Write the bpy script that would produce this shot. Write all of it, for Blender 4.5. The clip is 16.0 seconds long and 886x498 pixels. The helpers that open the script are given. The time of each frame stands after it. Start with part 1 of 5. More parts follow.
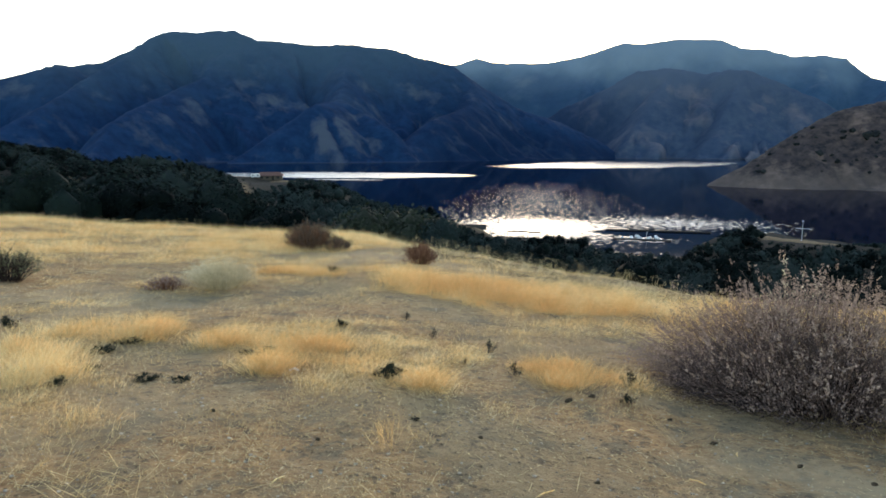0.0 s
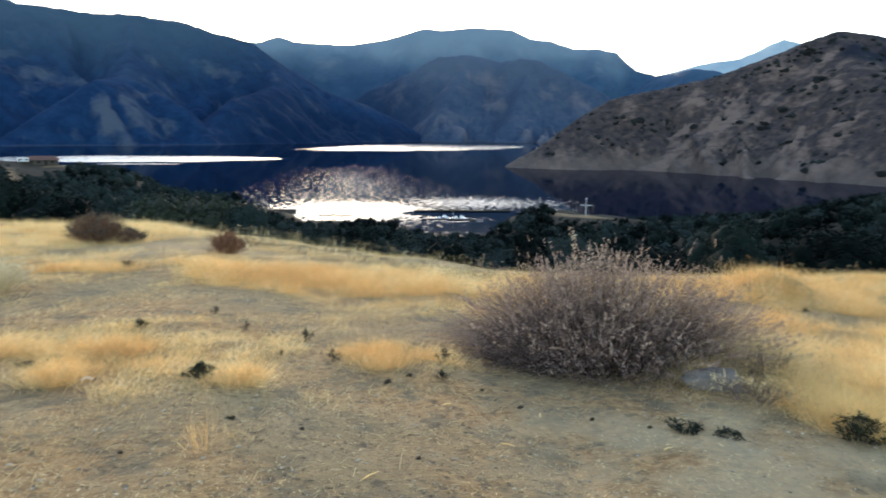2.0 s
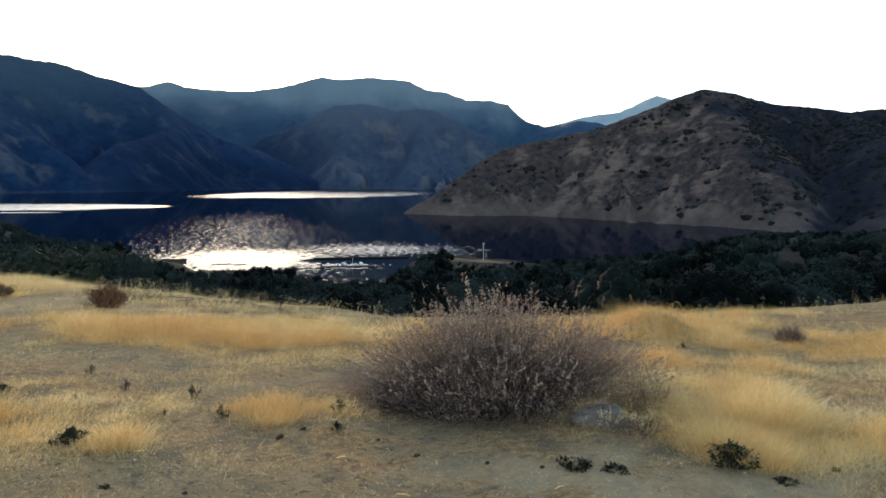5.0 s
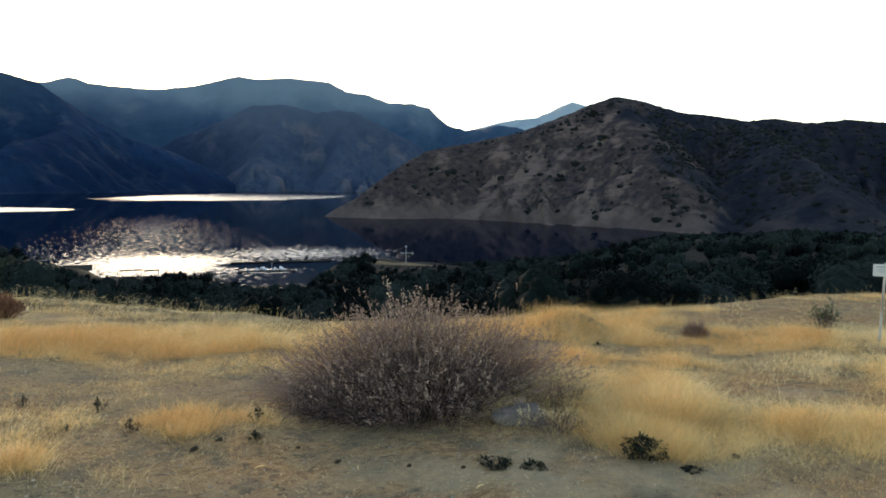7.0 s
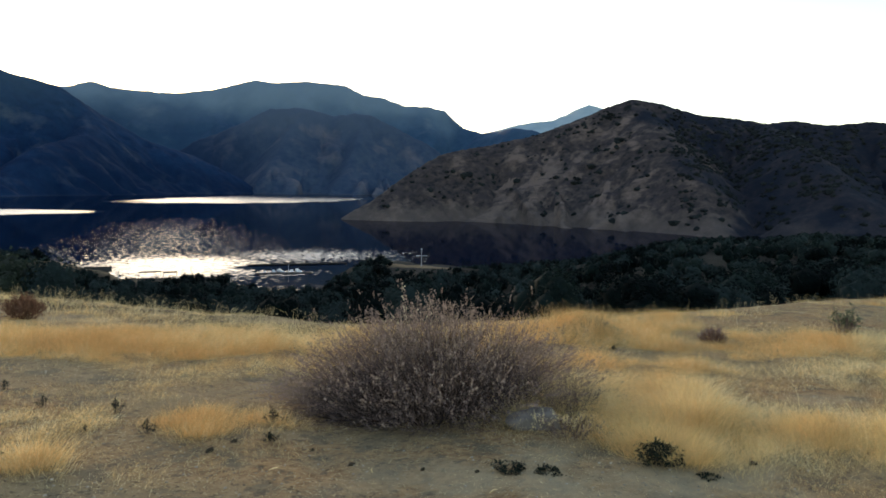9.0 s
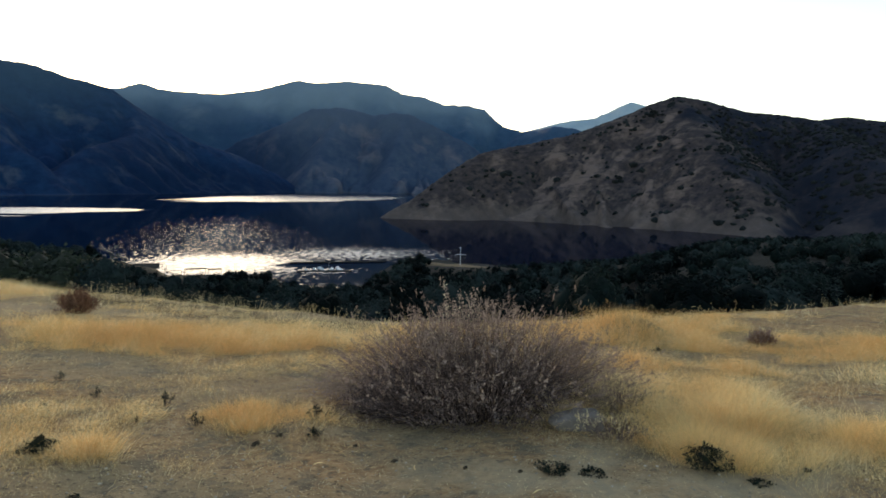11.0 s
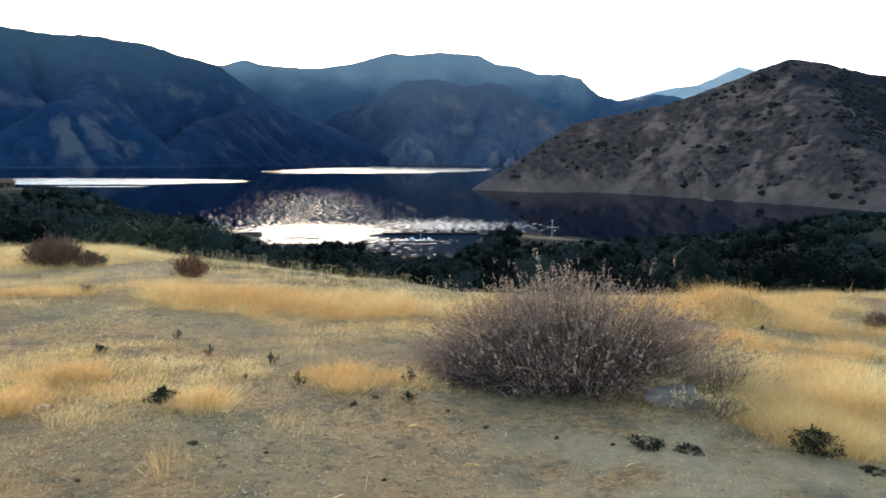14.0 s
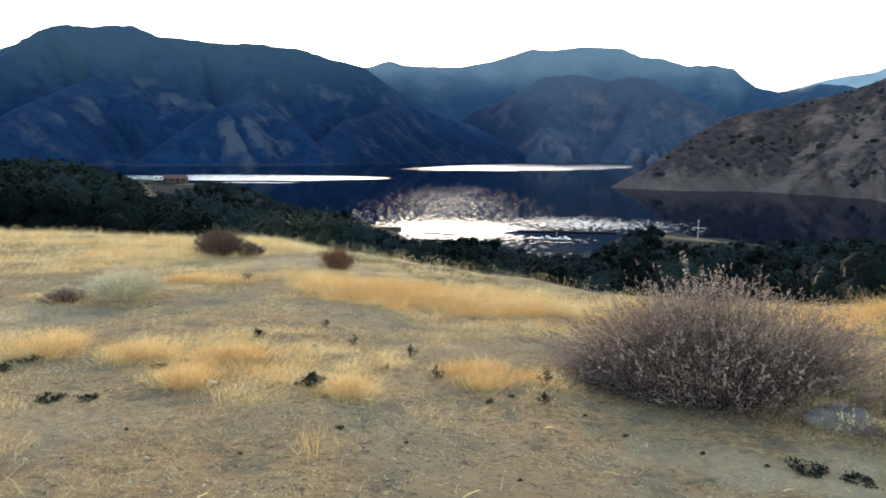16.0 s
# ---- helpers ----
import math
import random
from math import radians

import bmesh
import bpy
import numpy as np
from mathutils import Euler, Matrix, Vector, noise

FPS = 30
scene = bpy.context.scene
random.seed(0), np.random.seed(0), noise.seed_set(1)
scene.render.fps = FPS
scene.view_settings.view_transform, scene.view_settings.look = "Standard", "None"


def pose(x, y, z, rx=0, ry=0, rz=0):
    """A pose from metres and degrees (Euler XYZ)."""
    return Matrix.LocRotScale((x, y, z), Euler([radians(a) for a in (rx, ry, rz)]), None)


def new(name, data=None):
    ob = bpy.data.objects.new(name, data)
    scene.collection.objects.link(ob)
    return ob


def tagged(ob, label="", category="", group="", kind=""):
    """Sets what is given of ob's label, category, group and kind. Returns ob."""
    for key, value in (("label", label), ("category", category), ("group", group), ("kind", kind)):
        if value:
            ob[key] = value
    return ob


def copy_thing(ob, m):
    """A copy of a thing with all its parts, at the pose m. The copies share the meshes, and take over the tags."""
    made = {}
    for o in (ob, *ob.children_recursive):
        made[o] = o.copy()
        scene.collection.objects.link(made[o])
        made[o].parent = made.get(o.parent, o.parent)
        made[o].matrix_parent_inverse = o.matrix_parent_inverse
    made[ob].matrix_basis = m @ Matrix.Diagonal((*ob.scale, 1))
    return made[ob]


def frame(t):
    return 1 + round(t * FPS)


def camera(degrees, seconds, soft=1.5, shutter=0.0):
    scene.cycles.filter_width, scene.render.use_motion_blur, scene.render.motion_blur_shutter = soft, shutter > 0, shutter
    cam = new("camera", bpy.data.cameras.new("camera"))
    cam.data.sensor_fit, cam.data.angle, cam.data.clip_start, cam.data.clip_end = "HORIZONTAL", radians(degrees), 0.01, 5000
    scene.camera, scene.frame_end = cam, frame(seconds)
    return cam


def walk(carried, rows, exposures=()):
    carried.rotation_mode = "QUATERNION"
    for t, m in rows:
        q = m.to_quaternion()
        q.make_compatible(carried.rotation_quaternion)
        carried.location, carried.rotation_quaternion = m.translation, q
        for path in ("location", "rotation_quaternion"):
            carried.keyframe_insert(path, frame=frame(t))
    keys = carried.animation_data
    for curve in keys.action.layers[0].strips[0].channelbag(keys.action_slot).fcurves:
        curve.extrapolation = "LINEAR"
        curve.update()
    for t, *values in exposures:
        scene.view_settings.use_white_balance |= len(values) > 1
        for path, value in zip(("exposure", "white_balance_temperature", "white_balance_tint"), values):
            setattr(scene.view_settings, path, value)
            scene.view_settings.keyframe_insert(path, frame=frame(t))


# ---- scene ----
cam = camera(68.74, 16.0, soft=1.65, shutter=0.45)
# seconds, place, and turn about x, y and z
PATH = [
    (0.0, -0.010, 0.044, 1.568, 81.19, 0.00, 0.00),
    (0.5, 0.003, 0.045, 1.571, 80.56, -0.04, -1.60),
    (1.0, -0.004, 0.041, 1.577, 79.77, -0.08, -5.77),
    (1.5, -0.007, 0.037, 1.586, 79.80, -0.27, -10.93),
    (2.0, -0.023, 0.044, 1.590, 79.76, -0.42, -16.65),
    (2.5, -0.024, 0.032, 1.591, 80.71, -0.38, -21.42),
    (3.0, -0.001, 0.012, 1.599, 82.59, -0.38, -24.08),
    (3.5, 0.011, -0.007, 1.604, 83.69, -0.43, -24.59),
    (5.8, 0.027, -0.019, 1.607, 84.08, -0.66, -27.78),
    (6.0, 0.034, -0.025, 1.606, 84.16, -0.67, -29.17),
    (6.5, 0.024, -0.033, 1.609, 84.27, -0.72, -31.90),
    (7.0, 0.028, -0.030, 1.609, 84.25, -0.77, -32.40),
    (7.5, 0.034, -0.026, 1.612, 84.33, -0.79, -32.34),
    (8.0, 0.050, -0.040, 1.614, 84.40, -0.83, -31.88),
    (10.5, 0.013, -0.009, 1.610, 84.44, -0.79, -28.84),
    (11.0, 0.013, -0.001, 1.604, 84.33, -0.78, -27.56),
    (11.5, 0.005, 0.009, 1.602, 84.17, -0.72, -25.83),
    (12.0, 0.010, -0.005, 1.605, 84.07, -0.62, -22.12),
    (12.5, -0.000, -0.009, 1.605, 83.55, -0.62, -21.43),
    (13.0, 0.001, -0.007, 1.600, 83.19, -0.61, -20.79),
    (13.5, -0.009, -0.011, 1.592, 81.89, -0.52, -20.16),
    (14.0, -0.021, -0.015, 1.593, 81.75, -0.54, -19.52),
    (14.5, -0.031, -0.006, 1.591, 81.62, -0.57, -18.87),
    (15.0, -0.055, 0.013, 1.593, 81.56, -0.53, -16.92),
    (15.5, -0.061, -0.003, 1.606, 81.44, -0.29, -10.89),
    (16.0, -0.062, -0.006, 1.608, 81.43, -0.26, -7.55),
]
walk(cam, [(t, pose(x, y, z, rx, ry, rz)) for t, x, y, z, rx, ry, rz in PATH],
     exposures=[(0.0, 2.09, 6950, 15), (1.0, 2.34, 6850, 15), (1.5, 2.42, 6850, 15), (3.0, 2.39, 6950, 15), (3.5, 1.99, 7050, 15), (6.0, 1.80, 7200, 15), (7.0, 1.75, 7200, 15), (11.5, 1.50, 7200, 15), (13.0, 1.74, 7100, 15), (14.0, 2.26, 6950, 15), (15.0, 2.36, 6900, 15), (16.0, 2.36, 6900, 15)])

# ---- light ----
SUN_AZ, SUN_EL = 8.0, 7.0
world = bpy.data.worlds.new("sky_world")
scene.world = world
world.use_nodes = True
wn = world.node_tree.nodes
sky = wn.new("ShaderNodeTexSky")
sky.sky_type = "NISHITA"
sky.sun_disc = False
sky.sun_elevation = radians(SUN_EL)
sky.sun_rotation = radians(SUN_AZ)
sky.altitude = 800
sky.dust_density = 0.75
wn["Background"].inputs["Strength"].default_value = 0.15
world.node_tree.links.new(sky.outputs["Color"], wn["Background"].inputs["Color"])
sun = new("sun", bpy.data.lights.new("sun", "SUN"))
sun.data.energy = 3.0
sun.data.angle = radians(0.5)
sun.data.color = (1.0, 0.86, 0.68)
sun.rotation_euler = Euler((radians(90 - SUN_EL), 0, radians(180 - SUN_AZ)))

# ---- materials ----
def mat(name, a, b, scale=5.0, rough=0.9, bump=0.3, c=None, scale2=0.6, stretch=(1, 1, 1), island=0.0, per_object=0.0, metal=0.0,
        bump_dist=0.02, spec=0.3, through_light=0.0):
    """Two-scale noise colour: a and b by a fine noise, c by a broad one, with random tints and fine relief."""
    m = bpy.data.materials.new(name)
    m.use_nodes = True
    nt = m.node_tree
    n, l = nt.nodes, nt.links
    p = n["Principled BSDF"]
    p.inputs["Roughness"].default_value = rough
    p.inputs["Metallic"].default_value = metal
    p.inputs["Specular IOR Level"].default_value = spec
    geo = n.new("ShaderNodeNewGeometry")
    pos = geo.outputs["Position"]
    if per_object:
        co = n.new("ShaderNodeTexCoord")
        pos = co.outputs["Object"]
    mp = n.new("ShaderNodeMapping")
    mp.inputs["Scale"].default_value = stretch
    l.new(pos, mp.inputs["Vector"])
    fine = n.new("ShaderNodeTexNoise")
    fine.inputs["Scale"].default_value = scale
    fine.inputs["Detail"].default_value = 8
    fine.inputs["Roughness"].default_value = 0.65
    l.new(mp.outputs[0], fine.inputs["Vector"])
    ramp = n.new("ShaderNodeValToRGB")
    ramp.color_ramp.elements[0].position, ramp.color_ramp.elements[1].position = 0.36, 0.66
    ramp.color_ramp.elements[0].color, ramp.color_ramp.elements[1].color = (*a, 1), (*b, 1)
    l.new(fine.outputs["Fac"], ramp.inputs["Fac"])
    out = ramp.outputs["Color"]
    if c:
        broad = n.new("ShaderNodeTexNoise")
        broad.inputs["Scale"].default_value = scale2
        broad.inputs["Detail"].default_value = 5
        l.new(mp.outputs[0], broad.inputs["Vector"])
        r2 = n.new("ShaderNodeValToRGB")
        r2.color_ramp.elements[0].position, r2.color_ramp.elements[1].position = 0.42, 0.62
        l.new(broad.outputs["Fac"], r2.inputs["Fac"])
        mix = n.new("ShaderNodeMix")
        mix.data_type = "RGBA"
        l.new(r2.outputs["Color"], mix.inputs["Factor"])
        l.new(out, mix.inputs["A"])
        mix.inputs["B"].default_value = (*c, 1)
        out = mix.outputs["Result"]
    if island or per_object:
        hsv = n.new("ShaderNodeHueSaturation")
        amount = island or per_object
        rng = n.new("ShaderNodeMapRange")
        rng.inputs["To Min"].default_value, rng.inputs["To Max"].default_value = 1 - amount, 1 + amount
        if island:
            l.new(geo.outputs["Random Per Island"], rng.inputs["Value"])
        else:
            info = n.new("ShaderNodeObjectInfo")
            l.new(info.outputs["Random"], rng.inputs["Value"])
        l.new(rng.outputs["Result"], hsv.inputs["Value"])
        l.new(out, hsv.inputs["Color"])
        out = hsv.outputs["Color"]
    l.new(out, p.inputs["Base Color"])
    if bump:
        bp = n.new("ShaderNodeBump")
        bp.inputs["Strength"].default_value = bump
        bp.inputs["Distance"].default_value = bump_dist
        l.new(fine.outputs["Fac"], bp.inputs["Height"])
        l.new(bp.outputs["Normal"], p.inputs["Normal"])
    if through_light:
        tr = n.new("ShaderNodeBsdfTranslucent")
        l.new(out, tr.inputs["Color"])
        ms = n.new("ShaderNodeMixShader")
        ms.inputs["Fac"].default_value = through_light
        l.new(p.outputs[0], ms.inputs[1])
        l.new(tr.outputs[0], ms.inputs[2])
        l.new(ms.outputs[0], n["Material Output"].inputs["Surface"])
    return m


def ground_material():
    """Dry tan earth close by, with grey trodden patches and straw; scrubby soil further down the hill."""
    m = mat("dry_earth", (0.245, 0.135, 0.062), (0.59, 0.362, 0.172), 13.0, 0.95, 1.0, (0.32, 0.235, 0.128), 0.4, bump_dist=0.06, spec=0.1)
    n, l = m.node_tree.nodes, m.node_tree.links
    p = n["Principled BSDF"]
    src = p.inputs["Base Color"].links[0].from_socket
    geo = n["Geometry"]
    # straw flecks, stretched across the slope
    mp = n.new("ShaderNodeMapping")
    mp.inputs["Scale"].default_value = (14, 40, 14)
    l.new(geo.outputs["Position"], mp.inputs["Vector"])
    fl = n.new("ShaderNodeTexNoise")
    fl.inputs["Scale"].default_value = 1.0
    fl.inputs["Detail"].default_value = 3
    l.new(mp.outputs[0], fl.inputs["Vector"])
    fr = n.new("ShaderNodeValToRGB")
    fr.color_ramp.elements[0].position, fr.color_ramp.elements[1].position = 0.60, 0.70
    l.new(fl.outputs["Fac"], fr.inputs["Fac"])
    mix = n.new("ShaderNodeMix")
    mix.data_type = "RGBA"
    l.new(fr.outputs["Color"], mix.inputs["Factor"])
    l.new(src, mix.inputs["A"])
    mix.inputs["B"].default_value = (0.50, 0.37, 0.21, 1)
    # broader drifts of trodden straw, and dark crumbs
    for scale, lo, hi, colour in ((2.4, 0.50, 0.66, (0.43, 0.30, 0.165)), (0.9, 0.51, 0.66, (0.30, 0.225, 0.132)), (2.1, 0.52, 0.62, (0.20, 0.160, 0.102)), (9.0, 0.56, 0.63, (0.14, 0.105, 0.072)), (26.0, 0.57, 0.63, (0.060, 0.043, 0.028))):
        dr = n.new("ShaderNodeTexNoise")
        dr.inputs["Scale"].default_value = scale
        dr.inputs["Detail"].default_value = 6
        dr.inputs["Roughness"].default_value = 0.68
        l.new(geo.outputs["Position"], dr.inputs["Vector"])
        rr = n.new("ShaderNodeMapRange")
        rr.inputs["From Min"].default_value, rr.inputs["From Max"].default_value = lo, hi
        rr.inputs["To Max"].default_value = 0.8
        l.new(dr.outputs["Fac"], rr.inputs["Value"])
        dm = n.new("ShaderNodeMix")
        dm.data_type = "RGBA"
        l.new(rr.outputs["Result"], dm.inputs["Factor"])
        l.new(mix.outputs["Result"], dm.inputs["A"])
        dm.inputs["B"].default_value = (*colour, 1)
        mix = dm
    # pale trodden dust
    da = n.new("ShaderNodeAttribute")
    da.attribute_name = "dust"
    m2 = n.new("ShaderNodeMix")
    m2.data_type = "RGBA"
    l.new(da.outputs["Fac"], m2.inputs["Factor"])
    l.new(mix.outputs["Result"], m2.inputs["A"])
    m2.inputs["B"].default_value = (0.52, 0.40, 0.245, 1)
    mix = m2
    # dark leaf litter under the scrub beyond the terrace
    at = n.new("ShaderNodeAttribute")
    at.attribute_name = "brush"
    m3 = n.new("ShaderNodeMix")
    m3.data_type = "RGBA"
    l.new(at.outputs["Fac"], m3.inputs["Factor"])
    l.new(mix.outputs["Result"], m3.inputs["A"])
    m3.inputs["B"].default_value = (0.016, 0.0155, 0.012, 1)
    l.new(m3.outputs["Result"], p.inputs["Base Color"])
    return m


def mountain_material(name, scrub, dark, bare, bare_pos, size, shore=None, dark_tone=None, high_haze=None, strata=None, blur=0.16):
    """Scrub in two tones with gullies, a haze tone painted on the heights, bare bedded earth where the slope is steep,
    and a pale drawn-down belt at the water.
    """
    m = mat(name, dark, scrub, 1 / size, 0.95, 0.5, None, bump_dist=size * 0.25, spec=0.1)
    n, l = m.node_tree.nodes, m.node_tree.links
    p = n["Principled BSDF"]
    src = p.inputs["Base Color"].links[0].from_socket
    geo = n["Geometry"]
    nz = n.new("ShaderNodeTexNoise")
    nz.inputs["Scale"].default_value = 1 / (size * 3.2)
    nz.inputs["Detail"].default_value = 9
    nz.inputs["Roughness"].default_value = 0.62
    l.new(geo.outputs["Position"], nz.inputs["Vector"])
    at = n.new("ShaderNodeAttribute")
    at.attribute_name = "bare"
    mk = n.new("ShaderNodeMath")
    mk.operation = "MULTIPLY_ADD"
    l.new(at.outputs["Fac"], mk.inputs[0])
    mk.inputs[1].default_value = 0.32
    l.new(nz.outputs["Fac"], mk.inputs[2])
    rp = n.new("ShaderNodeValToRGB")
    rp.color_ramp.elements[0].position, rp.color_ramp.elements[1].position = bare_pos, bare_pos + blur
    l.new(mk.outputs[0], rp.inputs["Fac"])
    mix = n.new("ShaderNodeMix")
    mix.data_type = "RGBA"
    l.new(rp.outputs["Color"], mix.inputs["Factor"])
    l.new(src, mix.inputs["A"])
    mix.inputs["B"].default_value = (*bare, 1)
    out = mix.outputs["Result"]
    if high_haze:
        # paler bluish haze painted into the colour of the heights
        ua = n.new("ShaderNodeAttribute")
        ua.attribute_name = "high_haze"
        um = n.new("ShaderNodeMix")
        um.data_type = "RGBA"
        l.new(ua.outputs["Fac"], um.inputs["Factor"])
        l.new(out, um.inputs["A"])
        um.inputs["B"].default_value = (*high_haze, 1)
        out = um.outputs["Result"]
    if strata:
        # dark beds of rock that dip along the slope, broken up by weathering
        sm = n.new("ShaderNodeMapping")
        sm.inputs["Rotation"].default_value = (0, radians(11), 0)
        sm.inputs["Scale"].default_value = (0.03, 0.03, 0.11)
        l.new(geo.outputs["Position"], sm.inputs["Vector"])
        sn = n.new("ShaderNodeTexNoise")
        sn.inputs["Scale"].default_value = 1.0
        sn.inputs["Detail"].default_value = 6
        sn.inputs["Roughness"].default_value = 0.6
        sn.inputs["Distortion"].default_value = 1.2
        l.new(sm.outputs[0], sn.inputs["Vector"])
        sr = n.new("ShaderNodeMapRange")
        sr.inputs["From Min"].default_value, sr.inputs["From Max"].default_value = 0.52, 0.60
        sr.inputs["To Max"].default_value = 0.62
        l.new(sn.outputs["Fac"], sr.inputs["Value"])
        st = n.new("ShaderNodeMix")
        st.data_type = "RGBA"
        l.new(sr.outputs["Result"], st.inputs["Factor"])
        l.new(out, st.inputs["A"])
        st.inputs["B"].default_value = (*strata, 1)
        out = st.outputs["Result"]
    if shore:
        colour, top, soft, depth = shore
        sx = n.new("ShaderNodeSeparateXYZ")
        l.new(geo.outputs["Position"], sx.inputs[0])
        wob = n.new("ShaderNodeMath")
        wob.operation = "MULTIPLY_ADD"
        l.new(nz.outputs["Fac"], wob.inputs[0])
        wob.inputs[1].default_value = -soft * 4
        l.new(sx.outputs["Z"], wob.inputs[2])
        mr = n.new("ShaderNodeMapRange")
        mr.inputs["From Min"].default_value, mr.inputs["From Max"].default_value = top - soft * 1.7, top - soft * 2.9
        mr.inputs["To Max"].default_value = depth
        l.new(wob.outputs[0], mr.inputs["Value"])
        m2 = n.new("ShaderNodeMix")
        m2.data_type = "RGBA"
        l.new(mr.outputs["Result"], m2.inputs["Factor"])
        l.new(out, m2.inputs["A"])
        m2.inputs["B"].default_value = (*colour, 1)
        out = m2.outputs["Result"]
    if dark_tone:
        # dark tone of scrub and shade over the masked slopes, worn through to the rock in places
        ga = n.new("ShaderNodeAttribute")
        ga.attribute_name = "dark_tone"
        gr = n.new("ShaderNodeMapRange")
        gr.inputs["From Min"].default_value, gr.inputs["From Max"].default_value = 0.64, 0.46
        gr.inputs["To Min"].default_value = 0.68
        l.new(nz.outputs["Fac"], gr.inputs["Value"])
        gk = n.new("ShaderNodeMath")
        gk.operation = "MULTIPLY"
        l.new(ga.outputs["Fac"], gk.inputs[0])
        l.new(gr.outputs["Result"], gk.inputs[1])
        gm = n.new("ShaderNodeMix")
        gm.data_type = "RGBA"
        l.new(gk.outputs[0], gm.inputs["Factor"])
        l.new(out, gm.inputs["A"])
        gm.inputs["B"].default_value = (*dark_tone, 1)
        out = gm.outputs["Result"]
    l.new(out, p.inputs["Base Color"])
    return m


def water_material():
    """Still dark water with patches that the wind has ruffled."""
    m = bpy.data.materials.new("lake_water")
    m.use_nodes = True
    n, l = m.node_tree.nodes, m.node_tree.links
    p = n["Principled BSDF"]
    p.inputs["Base Color"].default_value = (0.001, 0.0055, 0.018, 1)
    p.inputs["Roughness"].default_value = 0.04
    p.inputs["IOR"].default_value = 1.33
    geo = n.new("ShaderNodeNewGeometry")

    def math_node(op, a, b=0.0, clamp=False):
        k = n.new("ShaderNodeMath")
        k.operation = op
        k.use_clamp = clamp
        for i, v in enumerate((a, b)):
            if isinstance(v, (int, float)):
                k.inputs[i].default_value = v
            else:
                l.new(v, k.inputs[i])
        return k.outputs[0]

    def noise_node(scale, stretch, detail=2.0, rough=0.5, turn=0.0):
        mp = n.new("ShaderNodeMapping")
        mp.inputs["Scale"].default_value = stretch
        mp.inputs["Rotation"].default_value = (0, 0, radians(turn))
        l.new(geo.outputs["Position"], mp.inputs["Vector"])
        t = n.new("ShaderNodeTexNoise")
        t.inputs["Scale"].default_value = scale
        t.inputs["Detail"].default_value = detail
        t.inputs["Roughness"].default_value = rough
        l.new(mp.outputs[0], t.inputs["Vector"])
        return t

    sx = n.new("ShaderNodeSeparateXYZ")
    l.new(geo.outputs["Position"], sx.inputs[0])
    wide = noise_node(1 / 90, (1, 1, 1), 4)

    def patch(cx, cy, rx, ry, turn=0.0, wobble=0.9, edge=0.5):
        """1 inside an uneven oval on the water, 0 outside."""
        c, s = math.cos(radians(turn)), math.sin(radians(turn))
        dx, dy = math_node("SUBTRACT", sx.outputs["X"], cx), math_node("SUBTRACT", sx.outputs["Y"], cy)
        u = math_node("ADD", math_node("MULTIPLY", dx, c / rx), math_node("MULTIPLY", dy, s / rx))
        v = math_node("ADD", math_node("MULTIPLY", dx, -s / ry), math_node("MULTIPLY", dy, c / ry))
        d = math_node("SQRT", math_node("ADD", math_node("MULTIPLY", u, u), math_node("MULTIPLY", v, v)))
        d = math_node("ADD", d, math_node("MULTIPLY", math_node("SUBTRACT", wide.outputs["Fac"], 0.5), wobble))
        k = n.new("ShaderNodeMapRange")
        k.inputs["From Min"].default_value, k.inputs["From Max"].default_value = 1.0 + edge / 2, 1.0 - edge / 2
        l.new(d, k.inputs["Value"])
        return k.outputs["Result"]

    near_ruffle = None
    for args, weight in zip(WATER_NEAR, (1.0, 0.36, 0.36, 0.58, 0.58)):
        k = patch(*args)
        core = k if near_ruffle is None else core
        near_ruffle = k if near_ruffle is None else math_node("MAXIMUM", near_ruffle, math_node("MULTIPLY", k, weight))
    far_ruffle = None
    for args in WATER_FAR:
        k = patch(*args)
        far_ruffle = k if far_ruffle is None else math_node("MAXIMUM", far_ruffle, k)
    near_ruffle = math_node("MULTIPLY", near_ruffle, math_node("SUBTRACT", 1.0, patch(*WATER_CALM)))
    # gusts break the near patch into flecks, thick where the wind is strongest
    gust = noise_node(1 / 1.0, (0.30, 0.40, 1), 2, 0.5)
    fleck = n.new("ShaderNodeMapRange")
    l.new(math_node("ADD", math_node("MULTIPLY", math_node("SUBTRACT", gust.outputs["Fac"], 0.5), 2.5), near_ruffle), fleck.inputs["Value"])
    fleck.inputs["From Min"].default_value, fleck.inputs["From Max"].default_value = 0.52, 0.58
    amp = math_node("MAXIMUM", math_node("MULTIPLY", fleck.outputs["Result"], math_node("MINIMUM", math_node("MULTIPLY", near_ruffle, 6.0), 1.0)), far_ruffle)
    # slack water mirrors less of the far slopes
    l.new(math_node("ADD", math_node("MULTIPLY", amp, 0.90), 0.008), p.inputs["Specular IOR Level"])
    amp = math_node("ADD", math_node("MULTIPLY", amp, WAVE_AMP), 0.025)
    wave = noise_node(1 / 1.6, (0.55, 1, 1), 3, 0.6)
    wx = n.new("ShaderNodeSeparateColor")
    l.new(wave.outputs["Color"], wx.inputs[0])
    steady = math_node("SUBTRACT", 0.75, math_node("MULTIPLY", math_node("MAXIMUM", math_node("MINIMUM", math_node("MULTIPLY", near_ruffle, 2.0), 1.0), far_ruffle), 0.45))
    nx = math_node("MULTIPLY", math_node("MULTIPLY", math_node("SUBTRACT", wx.outputs[0], 0.5), steady), amp)
    lean = math_node("SUBTRACT", math_node("SUBTRACT", 0.145, math_node("MULTIPLY", core, 0.075)), math_node("MULTIPLY", far_ruffle, 0.010))
